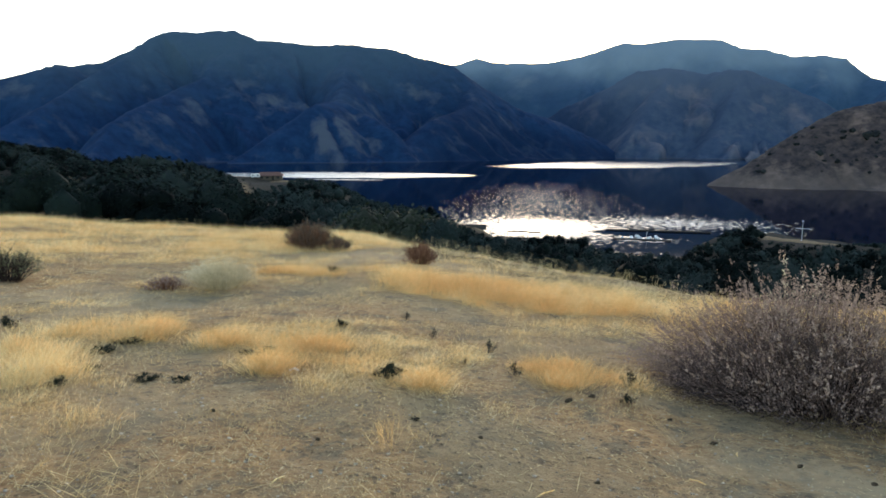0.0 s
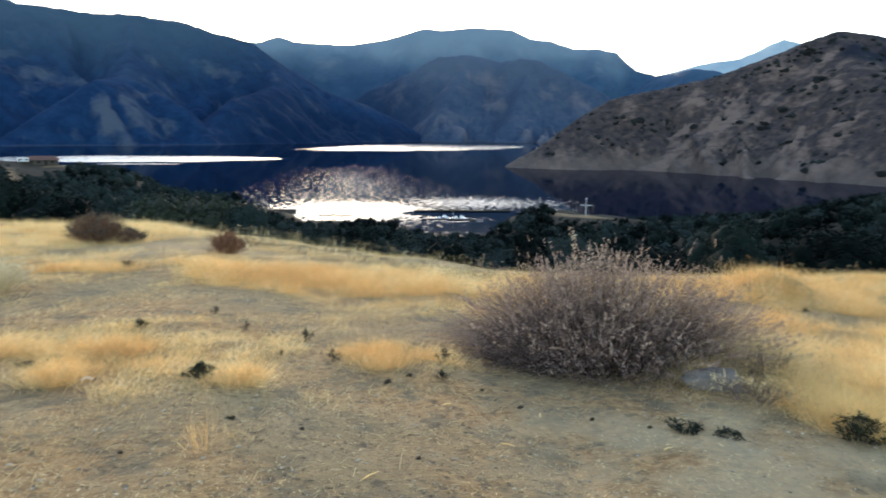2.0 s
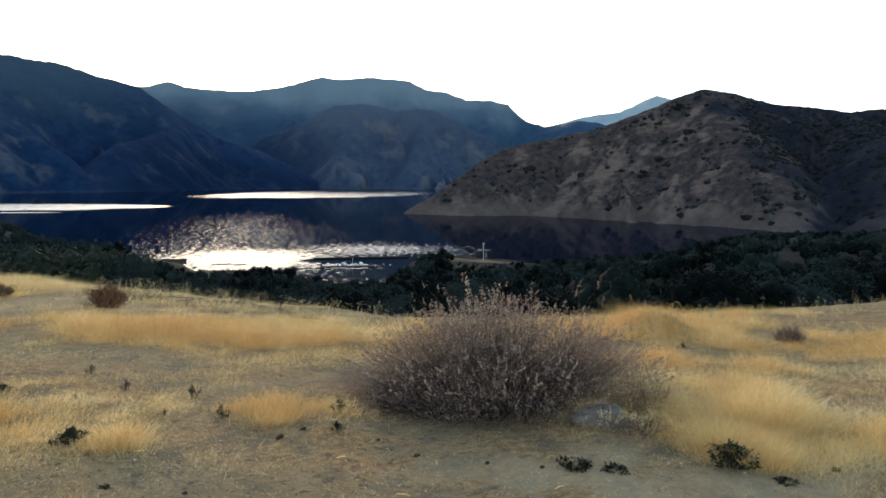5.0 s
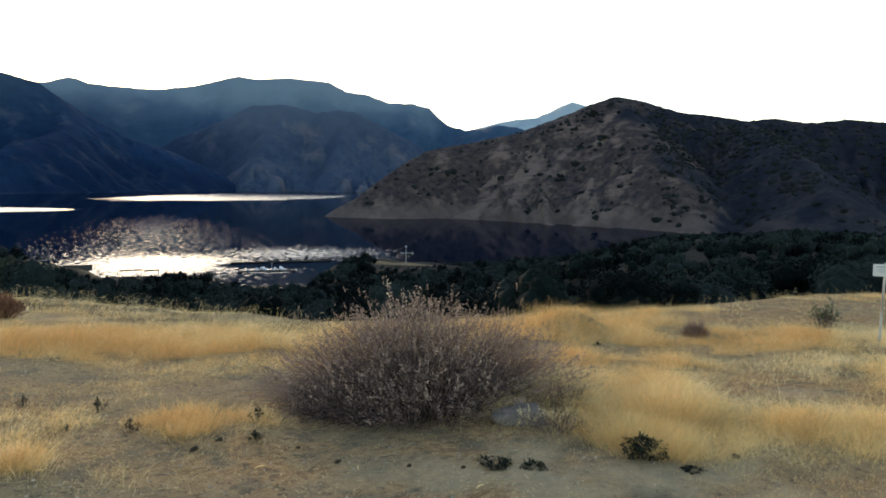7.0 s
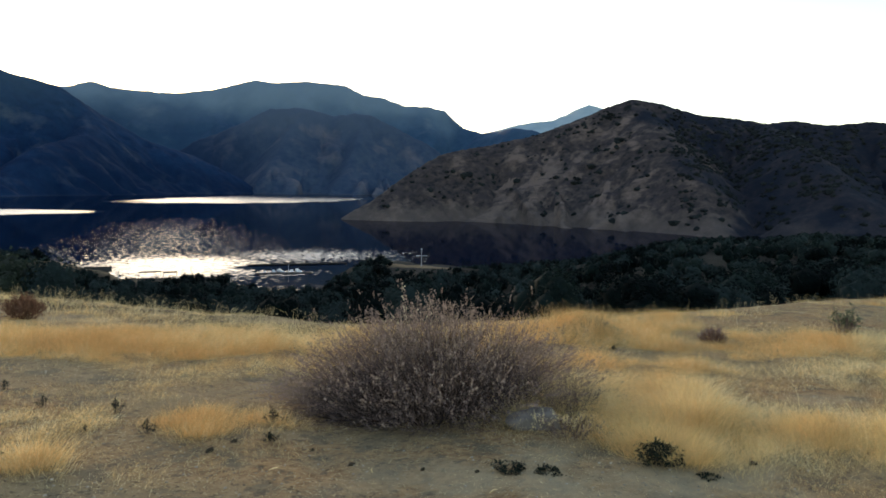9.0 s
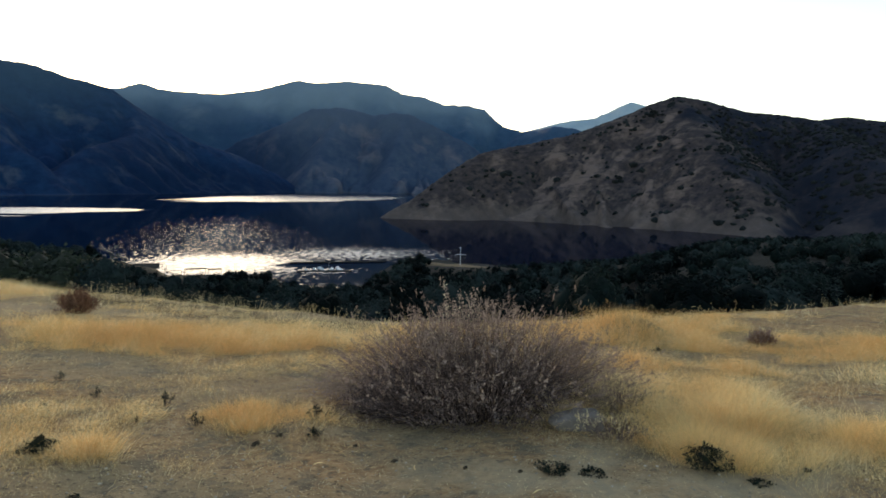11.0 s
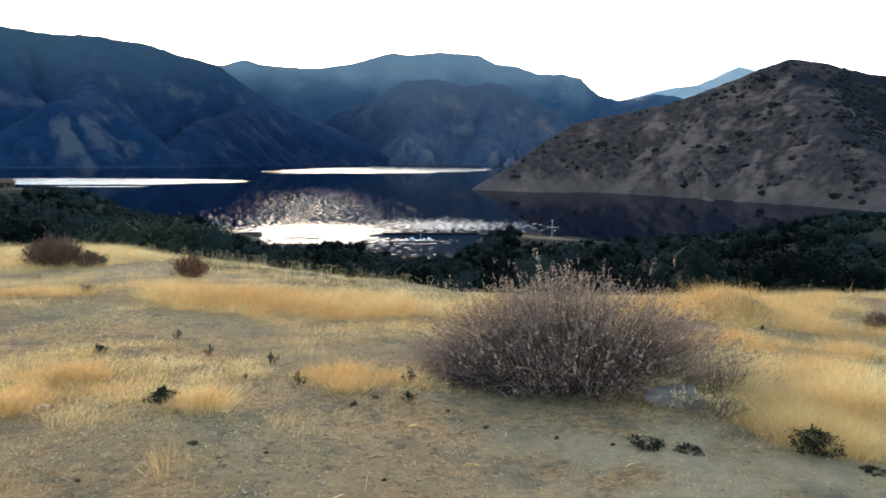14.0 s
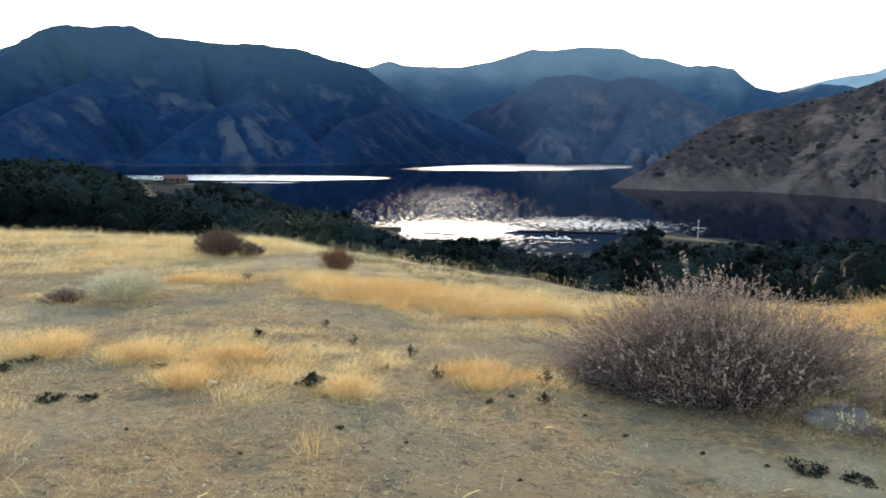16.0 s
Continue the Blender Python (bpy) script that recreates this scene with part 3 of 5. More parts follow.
def build_mountain(name, label, azs, rs, ridges, material):
    def height(X, Y):
        z = np.full(X.shape, -80.0)
        for k, (line, slope, gully, length, top) in enumerate(ridges):
            b, h = ridge_height(X, Y, line, slope, 11 * k + len(name), gully, length, top)
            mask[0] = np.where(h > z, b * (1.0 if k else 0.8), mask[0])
            z = np.maximum(z, h)
        return z
    mask = [0.0]
    v, q = polar_sheet(azs, rs, height)
    keep = (v[q][:, :, 2].max(1) > LAKE_Z - 6)
    used, q = np.unique(q[keep], return_inverse=True)
    ob = mesh_object(name, v[used], q.reshape(-1, 4), material)
    # height range of the painted haze tone, keyed by the label's first word
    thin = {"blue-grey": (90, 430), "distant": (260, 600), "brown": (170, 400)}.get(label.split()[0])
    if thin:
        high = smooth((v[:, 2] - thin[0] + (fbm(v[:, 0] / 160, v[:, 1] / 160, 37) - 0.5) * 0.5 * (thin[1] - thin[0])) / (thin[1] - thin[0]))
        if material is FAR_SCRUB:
            # darker tone low on the eastern flank
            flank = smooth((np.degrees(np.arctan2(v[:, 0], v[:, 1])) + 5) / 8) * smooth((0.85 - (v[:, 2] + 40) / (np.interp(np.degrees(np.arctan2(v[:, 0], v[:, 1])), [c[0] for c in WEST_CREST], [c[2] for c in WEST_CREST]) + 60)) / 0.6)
            ob.data.attributes.new("dark_tone", "FLOAT", "POINT").data.foreach_set("value", (0.8 * flank)[used].astype(np.float32))
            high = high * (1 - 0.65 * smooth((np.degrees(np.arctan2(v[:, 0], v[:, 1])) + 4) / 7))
        ob.data.attributes.new("high_haze", "FLOAT", "POINT").data.foreach_set("value", (0.9 * high)[used].astype(np.float32))
    if material is HAZY_SCRUB:
        # low western part toned like the nearer flank, blending the edge as haze does
        az = np.degrees(np.arctan2(v[:, 0], v[:, 1]))
        close = 0.85 * smooth((17 - az) / 12) * smooth((500 - v[:, 2]) / 240)
        ob.data.attributes.new("dark_tone", "FLOAT", "POINT").data.foreach_set("value", close[used].astype(np.float32))
    if material is BROWN_SCRUB:
        # bare ribs on the eastern half only, a darker tone low to the west
        az = np.degrees(np.arctan2(v[:, 0], v[:, 1]))
        close = 0.8 * smooth((17.5 - az) / 6) * smooth((360 - v[:, 2]) / 200)
        ob.data.attributes.new("dark_tone", "FLOAT", "POINT").data.foreach_set("value", close[used].astype(np.float32))
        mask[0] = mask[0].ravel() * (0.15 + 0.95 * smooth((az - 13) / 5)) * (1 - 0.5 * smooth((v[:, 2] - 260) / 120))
    if material is FAR_SCRUB:
        # the eastern flank is close scrub with little scree
        az = np.degrees(np.arctan2(v[:, 0], v[:, 1]))
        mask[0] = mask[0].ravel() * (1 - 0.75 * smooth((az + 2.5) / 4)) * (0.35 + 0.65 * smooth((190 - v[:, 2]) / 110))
    if name == "hill":
        # beyond the spur: less bare ground, close scrub, and shade put into the colour
        az = np.degrees(np.arctan2(v[:, 0], v[:, 1])) + (fbm(v[:, 0] / 40, v[:, 1] / 40, 71) - 0.5) * 8
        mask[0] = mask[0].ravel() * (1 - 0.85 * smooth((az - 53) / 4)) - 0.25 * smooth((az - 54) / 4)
        patchy = smooth((fbm(v[:, 0] / 34, v[:, 1] / 34, 73) - 0.36) * 6)
        edge = 47.6 + 7.4 * np.clip((112 - v[:, 2]) / 145, 0, 1)
        close = 0.97 * smooth((az - edge + 0.6) / 1.8) * (0.78 + 0.22 * patchy)
        ob.data.attributes.new("dark_tone", "FLOAT", "POINT").data.foreach_set("value", close[used].astype(np.float32))
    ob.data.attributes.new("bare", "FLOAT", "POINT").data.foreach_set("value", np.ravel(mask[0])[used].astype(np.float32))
    return tagged(ob, label, "mountain")


WEST_CREST = [(-75, 2400, 150), (-60, 2450, 260), (-48, 2450, 200), (-40, 2500, 190), (-33.6, 2500, 215), (-31.9, 2500, 242), (-30.2, 2500, 271), (-29.0, 2600, 278), (-26.8, 2600, 302),
              (-25.0, 2650, 352), (-23.1, 2750, 422), (-21.7, 2750, 441), (-19.8, 2750, 442), (-18.6, 2750, 454), (-17.2, 2750, 453), (-15.7, 2750, 425), (-13.0, 2800, 426),
              (-10.7, 2800, 417), (-7.9, 2800, 425), (-4.0, 2800, 405), (-2.1, 2800, 376), (0.3, 2800, 353), (3.6, 2820, 251), (6.6, 2840, 171), (9.8, 2860, 117),
              (12.9, 2880, 45), (15.7, 2900, -36)]
WEST_SPURS = [
    [(-8, 2700, 380), (-8.5, 2400, 215), (-8.9, 2250, 161), (-10.8, 2100, 138), (-12.3, 2060, 101), (-15.1, 2000, 32), (-17, 1950, -17)],
    [(-8.9, 2250, 161), (-7.0, 2180, 118), (-4.6, 2080, 61), (-3.2, 2020, -12)],
    [(2.5, 2750, 270), (2.2, 2500, 156), (-1.2, 2250, 94), (-3.0, 2120, 22)],
    [(-17.5, 2700, 430), (-18.0, 2550, 290), (-22.4, 2300, 177), (-26.6, 2000, 75), (-28, 1850, -10)],
    [(-25, 2600, 330), (-31, 2200, 120), (-36, 2000, 10)],
]
MID_CREST = [(-6, 4200, 480), (-0.2, 4200, 512), (1.3, 4200, 525), (2.7, 4200, 559), (4.2, 4200, 531), (7.0, 4200, 528), (8.9, 4200, 526), (11.7, 4200, 562), (15.1, 4200, 636),
             (16.7, 4200, 618), (18.8, 4200, 637), (22.4, 4200, 619), (23.9, 4200, 571), (26.1, 4200, 552), (27.7, 4200, 505), (29.5, 4200, 505), (31.2, 4200, 479),
             (32.8, 4180, 372), (34.6, 4100, 332), (36.5, 3900, 340), (37.3, 3850, 349), (38.5, 3800, 329), (44, 3800, 240)]
FAR_CREST = [(30, 4700, 330), (35.0, 4700, 389), (36.6, 4700, 422), (38.3, 4700, 458), (40.4, 4700, 478), (42.1, 4700, 548), (43.3, 4700, 583), (44.2, 4700, 566), (50, 4700, 420)]
BROWN_CREST = [(9, 3500, 150), (10.5, 3500, 214), (12.3, 3500, 256), (14.1, 3450, 306), (16.2, 3450, 377), (18.9, 3450, 390), (21.5, 3450, 357), (23.0, 3400, 366), (24.5, 3400, 357),
               (26.2, 3400, 314), (27.8, 3400, 268), (29.5, 3400, 222), (32, 3400, 120)]
EAST_CREST = [(22.1, 800, -41), (25.3, 810, -13), (28.2, 830, 19), (30.9, 860, 44), (34.6, 890, 56), (38.3, 900, 70), (41.9, 910, 91), (44.7, 920, 110), (47.0, 930, 123), (49.3, 935, 116),
              (52.4, 945, 101), (55.0, 960, 97), (57.1, 970, 90), (58.7, 980, 94), (61.4, 990, 88), (64.0, 1000, 91), (66.3, 1000, 86), (75, 1000, 90), (90, 950, 70), (105, 950, 60)]

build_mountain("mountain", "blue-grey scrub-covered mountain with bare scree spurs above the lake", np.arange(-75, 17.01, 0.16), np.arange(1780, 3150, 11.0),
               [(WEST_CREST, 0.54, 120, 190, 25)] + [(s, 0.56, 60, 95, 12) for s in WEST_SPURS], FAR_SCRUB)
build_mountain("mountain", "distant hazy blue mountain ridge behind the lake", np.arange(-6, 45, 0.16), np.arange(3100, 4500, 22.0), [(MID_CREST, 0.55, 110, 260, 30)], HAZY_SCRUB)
build_mountain("mountain", "pale far-off peak in a gap between ridges", np.arange(29, 51, 0.2), np.arange(4100, 4950, 30.0), [(FAR_CREST, 0.6, 90, 250, 30)], HAZE_PALE_SCRUB)
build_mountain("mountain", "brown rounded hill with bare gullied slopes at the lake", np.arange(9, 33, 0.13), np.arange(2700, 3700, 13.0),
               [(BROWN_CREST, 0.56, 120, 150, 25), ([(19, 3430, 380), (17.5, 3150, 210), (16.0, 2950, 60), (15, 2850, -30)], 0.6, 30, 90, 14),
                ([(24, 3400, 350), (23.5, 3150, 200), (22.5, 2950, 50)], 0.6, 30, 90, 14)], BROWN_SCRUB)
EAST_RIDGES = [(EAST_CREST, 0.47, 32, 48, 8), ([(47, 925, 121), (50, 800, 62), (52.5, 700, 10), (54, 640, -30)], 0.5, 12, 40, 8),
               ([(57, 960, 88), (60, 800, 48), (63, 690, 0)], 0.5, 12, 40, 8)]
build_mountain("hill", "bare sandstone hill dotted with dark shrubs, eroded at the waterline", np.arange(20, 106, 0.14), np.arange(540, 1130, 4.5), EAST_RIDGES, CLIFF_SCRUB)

# ---- shrubs and trees on the slopes ----
def lumps(rng, n, rx, ry, rz, z0):
    """Centres and radii of the masses that make an uneven crown."""
    out = []
    for _ in range(n):
        a, u = rng.uniform(0, 2 * math.pi), rng.uniform(0.0, 1.0) ** 0.6
        s = rng.uniform(0.26, 0.50)
        c = np.array([rx * u * math.cos(a) * 0.72, ry * u * math.sin(a) * 0.72, z0 + rz * rng.uniform(0.28, 0.80) * (1.08 - 0.45 * u)])
        out.append((c, np.array([rx * s, ry * s, rz * s * 0.85])))
    return out


def sphere_arrays(level):
    bm = bmesh.new()
    bmesh.ops.create_icosphere(bm, subdivisions=level, radius=1.0)
    v = np.array([p.co[:] for p in bm.verts])
    f = np.array([[p.index for p in q.verts] for q in bm.faces])
    bm.free()
    return v, f


BALL_LOW = sphere_arrays(1)


def crown_core(rng, masses, ball, shrink=0.82):
    vs, fs, k = [], [], 0
    for c, r in masses:
        v = ball[0] * (1 + (rng.random((len(ball[0]), 1)) - 0.5) * 0.3) * r * shrink + c
        vs.append(v)
        fs.append(ball[1] + k)
        k += len(v)
    return np.concatenate(vs), np.concatenate(fs)


def crown_leaves(rng, masses, count, size):
    """Small leaf sprays standing out of the masses' surfaces: pairs of triangles at all angles."""
    k = rng.integers(0, len(masses), count)
    C, R = np.array([m[0] for m in masses])[k], np.array([m[1] for m in masses])[k]
    d = rng.normal(size=(count, 3))
    d[:, 2] = np.where(rng.random(count) < 0.9, np.abs(d[:, 2]) + 0.1, d[:, 2])
    d /= np.linalg.norm(d, axis=1)[:, None]
    p = C + d * R * rng.uniform(0.80, 1.17, (count, 1))
    # sprays lie along the crown's surface, tilted a little
    face = d + rng.normal(0, 0.55, (count, 3))
    face /= np.linalg.norm(face, axis=1)[:, None]
    u = np.cross(face, rng.normal(size=(count, 3)))
    u /= np.linalg.norm(u, axis=1)[:, None]
    w = np.cross(face, u)
    w /= np.linalg.norm(w, axis=1)[:, None]
    s = size * rng.uniform(0.6, 1.4, (count, 1))
    verts = np.stack([p - u * s * 0.5, p + w * s * 0.28, p + u * s * 0.6, p - w * s * 0.28], 1).reshape(-1, 3)
    return verts, np.arange(count * 4).reshape(-1, 4)


def limb_arrays(paths, sides=6):
    """Tapered limbs through lists of (x, y, z, radius)."""
    vs, fs, k = [], [], 0
    for path in paths:
        for x, y, z, r in path:
            a = np.arange(sides) * 2 * math.pi / sides
            vs.append(np.stack([x + r * np.cos(a), y + r * np.sin(a), np.full(sides, z)], 1))
        for j in range(len(path) - 1):
            for i in range(sides):
                fs.append((k + j * sides + i, k + j * sides + (i + 1) % sides, k + (j + 1) * sides + (i + 1) % sides, k + (j + 1) * sides + i))
        k += len(path) * sides
    return np.concatenate(vs), np.array(fs)


def chaparral_shrub(seed, label, leaf=None):
    """A broad evergreen shrub, about 4 m across and 3 m high, with a short forked trunk."""
    rng = np.random.default_rng(seed)
    e = thing("shrub", 0, 0, 0, label, "shrub", "shrubs below the terrace")
    masses = lumps(rng, 12, 2.3, 2.3, 3.3, 0.1)
    paths = []
    for c, r in masses[:5]:
        paths.append([(0.1 * c[0], 0.1 * c[1], -0.4, 0.13), (0.35 * c[0], 0.35 * c[1], 0.45 * c[2], 0.09), (0.9 * c[0], 0.9 * c[1], c[2], 0.03)])
    v, f = limb_arrays(paths)
    mesh_object("trunk", v, f, BARK, e)
    v, f = crown_core(rng, masses, BALL_LOW, 0.80)
    v2, f2 = crown_leaves(rng, masses, 1600, 0.18)
    crown = mesh_object("crown", np.concatenate([v, v2]), [f, f2 + len(v)], leaf or LEAF, e, flat=True)
    crown.data.polygons.foreach_set("use_smooth", np.arange(len(f) + len(f2)) < len(f))
    return e


def shrub_sites(r0, r1, spacing, seed):
    """Places for shrubs on the land between two distances, leaving the bare pads and tracks free."""
    rng = np.random.default_rng(seed)
    n = int(0.5 * radians(122) * (r1 ** 2 - r0 ** 2) / spacing ** 2 * 3)
    az = rng.uniform(-46, 76, n)
    d = np.sqrt(rng.uniform(r0 ** 2, r1 ** 2, n))
    x, y = d * np.sin(np.radians(az)), d * np.cos(np.radians(az))
    rim = np.interp(az, [r[0] for r in RIM], [r[1] for r in RIM])
    z = land(x, y)
    ok = (d > rim + 7) & (z > LAKE_Z + 0.3)
    ok &= ~((az > -17.5) & (az < -16.3) & (d > 130) & (d < 290))
    ok &= ~((az > -16.3) & (az < -13.4) & (d > 287) & (d < 306))
    ok &= ~((az > -8.5) & (az < -1) & (d < 42))
    ok &= ~((az > -0.5) & (az < 4.6) & (d > 262))
    ok &= ~((az > 4) & (az < 22) & (d > 300))
    ok &= ~((az > 26.3) & (az < 33) & (d > 275) & (d < 318))
    ok &= ~((az > -11) & (az < 0) & (d > 200) & (fbm(x / 14, y / 14, 31) > 0.66))
    kept, cells = [], {}
    for i in np.where(ok)[0]:
        c = (int(x[i] // spacing), int(y[i] // spacing))
        near = [p for a in (-1, 0, 1) for b in (-1, 0, 1) for p in cells.get((c[0] + a, c[1] + b), ())]
        if all((x[i] - x[p]) ** 2 + (y[i] - y[p]) ** 2 > spacing ** 2 for p in near):
            cells.setdefault(c, []).append(i)
            kept.append((x[i], y[i], z[i], d[i], az[i]))
    return kept


# how high the scrub stands against the view, in degrees by bearing
SKYLINE = [(-60, 2), (-34, 1.2), (-30, 0.6), (-28, -0.5), (-24, -0.2), (-21, -0.6), (-17.9, -2.0), (-17.4, -4.2), (-16.5, -4.3), (-16.1, -3.1), (-14.6, -2.85), (-13.5, -2.7), (-12.9, -2.2), (-9.6, -2.3), (-8.6, -2.9), (-6.9, -3.9), (-6, -4.2), (-1.2, -4.7), (1.3, -6.0), (4, -7.4),
           (8.4, -7.5), (9.2, -7.0), (10.6, -7.1), (11.4, -7.6), (12.4, -7.1), (13.2, -7.7), (15, -8.2), (20, -8.2), (22.8, -7.2), (25.3, -5.3), (27, -6.9), (29.3, -7.2), (35.8, -6.4), (43, -5.8), (48, -4.4), (51.5, -3.5), (57, -3.4), (61, -2.8), (67, -2.8), (90, -2.5)]


def tallest(az, d, z, height=3.7):
    """The largest scale at which a shrub on this spot stays under the scrub's skyline."""
    top = np.interp(az, [p[0] for p in SKYLINE], [p[1] for p in SKYLINE])
    return (1.6 + d * math.tan(radians(top)) - z) / height


SHRUB_KINDS = [chaparral_shrub(101, "dark green dense chaparral shrub on the slope"), chaparral_shrub(102, "near-black dense evergreen shrub on the slope", DEEP_LEAF),
               chaparral_shrub(103, "dusty grey-green rounded shrub on the slope", DUSTY_LEAF), chaparral_shrub(104, "near-black dense evergreen shrub on the slope", DEEP_LEAF),
               chaparral_shrub(105, "tall olive-green shrub below the grassy rim", OLIVE_LEAF)]


def grey(x, y):
    """Where the dusty grey-green kind grows."""
    return float(fbm(np.array([x / 13]), np.array([y / 13]), 45)[0]) + 0.18 * math.sin(x * 12.9 + y * 78.2) + (0.2 if -70 < x < -12 and y > 110 else 0.0)


def place_shrubs():
    rng = np.random.default_rng(7)
    sites = sorted(shrub_sites(18, 130, 3.5, 21), key=lambda s: s[3])
    first = {}
    sites = [p for p in sites if tallest(p[4], p[3], p[2]) > 0.4]
    for k, (x, y, z, d, az) in enumerate(sites[:290]):
        s = min(rng.uniform(0.7, 1.2), tallest(az, d, z) * rng.uniform(0.8, 1.0))
        m = pose(x, y, z - 0.1, 0, 0, rng.uniform(0, 360)) @ Matrix.Diagonal((s * rng.uniform(0.9, 1.2), s * rng.uniform(0.9, 1.2), s * rng.uniform(0.8, 1.1), 1))
        kind = k if k < 4 else (2 if grey(x, y) > 0.56 else int(rng.choice((0, 1, 3))))
        if kind not in first:
            first[kind] = True
            SHRUB_KINDS[kind].matrix_basis = m
        else:
            ob = copy_thing(SHRUB_KINDS[kind], Matrix.Identity(4))
            ob.matrix_basis = m
    # big clumps standing close under the rim
    for k, (az, d, s) in enumerate([(-27.5, 42, 1.35), (-24.8, 44, 1.75), (-22.2, 40, 1.45), (-20.2, 43, 1.7), (-18.2, 40, 1.35), (-30.5, 46, 1.2), (-6.3, 34, 1.05), (-5.2, 35, 1.25), (-3.8, 33, 1.3), (-2.4, 35, 1.15),
                                    (21.5, 36, 1.15), (23.6, 39, 1.1), (26.0, 36, 1.0), (-16.0, 44, 1.0), (42, 44, 1.2), (50, 42, 1.3), (56, 46, 1.35), (62, 50, 1.3)]):
        x, y = polar(az, d)
        s = min(s, tallest(az, d, ground_z(x, y)))
        olive = -7 < az < 0
        ob = SHRUB_KINDS[4] if az == -5.2 else copy_thing(SHRUB_KINDS[4 if olive else k % 4], Matrix.Identity(4))
        ob.matrix_basis = pose(x, y, ground_z(x, y) - 0.2, 0, 0, 67 * k) @ Matrix.Diagonal((s * 1.15, s * 1.15, s, 1))
    # the further thicket, too thick to count
    for name, rest, label, count, size, ball, big in (
            ("thicket", sites[290:], "dense dark green chaparral thicket below the terrace", 260, 0.32, BALL_LOW, 1.0),
            ("far_thicket", shrub_sites(130, 345, 5.4, 22), "dark green chaparral covering the lakeside slopes", 120, 0.42, BALL_LOW, 1.9)):
        lv, lf, cv, cf, nl, nc, kinds = [], [], [], [], 0, 0, []
        models = []
        for q in range(6):
            r2 = np.random.default_rng(300 + q)
            ms = lumps(r2, 8 if big == 1.0 else 4, 2.3, 2.3, 3.1, 0.0)
            models.append((crown_core(r2, ms, ball, 0.82), crown_leaves(r2, ms, count, size)))
        for x, y, z, d, az in rest:
            (v, f), (v2, f2) = models[rng.integers(6)]
            a, s = rng.uniform(0, 2 * math.pi), rng.uniform(0.65, 1.2) * big
            s = min(s, tallest(az, d, z, 3.5) * rng.uniform(0.8, 1.0))
            if s < 0.35:
                continue
            turn = np.array([[math.cos(a), math.sin(a), 0], [-math.sin(a), math.cos(a), 0], [0, 0, rng.uniform(0.75, 1.1)]]) * s
            at = np.array([x, y, z - 0.3])
            cv.append(v @ turn + at)
            cf.append(f + nc)
            nc += len(v)
            lv.append(v2 @ turn + at)
            lf.append(f2 + nl)
            nl += len(v2)
            kinds.append((len(f), len(f2), 2 if grey(x, y) > 0.56 else rng.choice((0, 1, 1))))
        ob = mesh_object(name, np.concatenate(cv + lv), [np.concatenate(cf), np.concatenate(lf) + nc], LEAF, flat=True)
        for extra in (DEEP_LEAF, DUSTY_LEAF):
            ob.data.materials.append(extra)
        idx = np.concatenate([np.full(a, kind, dtype=np.int32) for a, b, kind in kinds] + [np.full(b, kind, dtype=np.int32) for a, b, kind in kinds])
        ob.data.polygons.foreach_set("use_smooth", np.arange(len(idx)) < sum(a for a, b, kind in kinds))
        ob.data.polygons.foreach_set("material_index", idx)
        tagged(ob, label, "shrubs", kind="stuff")


place_shrubs()


def hill_shrubs(name, label, azs, rs, ridges_test, count, size, seed):
    """Dark scattered shrubs on the bare hill across the water."""
    rng = np.random.default_rng(seed)
    az, d = rng.uniform(*azs, count * 6), rng.uniform(*rs, count * 6)
    x, y = d * np.sin(np.radians(az)), d * np.cos(np.radians(az))
    z = ridges_test(x, y)
    crest = np.interp(az, [c[0] for c in EAST_CREST], [c[2] for c in EAST_CREST])
    keep = (z > LAKE_Z + 6) & (fbm(x / 22, y / 22, seed) + np.clip((z - 10) / 300, -0.12, 0.16) > 0.53)
    x, y, z, low = x[keep][:count], y[keep][:count], z[keep][:count], (crest - z)[keep][:count]
    vs, fs, k = [], [], 0
    for px, py, pz, below in zip(x, y, z, low):
        # stunted along the windy crest
        s = size * rng.uniform(0.35, 1.25) ** 1.6 * min(1.0, 0.35 + max(below, 0) / 22)
        v = BALL_LOW[0] * (1 + (rng.random((len(BALL_LOW[0]), 1)) - 0.5) * 0.7) * np.array([s * 1.05, s * 1.05, s * 0.8]) + np.array([px, py, pz - s * 0.1])
        vs.append(v)
        fs.append(BALL_LOW[1] + k)
        k += len(v)
    return tagged(mesh_object(name, np.concatenate(vs), np.concatenate(fs), HILL_LEAF, flat=True), label, "shrubs", kind="stuff")


def east_height(x, y):
    z = np.full(np.shape(x), -80.0)
    for k, (line, slope, gully, length, top) in enumerate(EAST_RIDGES):
        z = np.maximum(z, ridge_height(x, y, line, slope, 11 * k + len("hill"), gully, length, top)[1])
    return z


hill_shrubs("hill_scrub", "low dark scrub covering the shaded flank of the hill", (50, 72), (560, 1040), east_height, 2600, 2.4, 42)
hill_shrubs("hill_scrub", "dark shrubs dotted over the bare sandstone hill", (23, 80), (560, 1040), east_height, 1400, 3.4, 41)


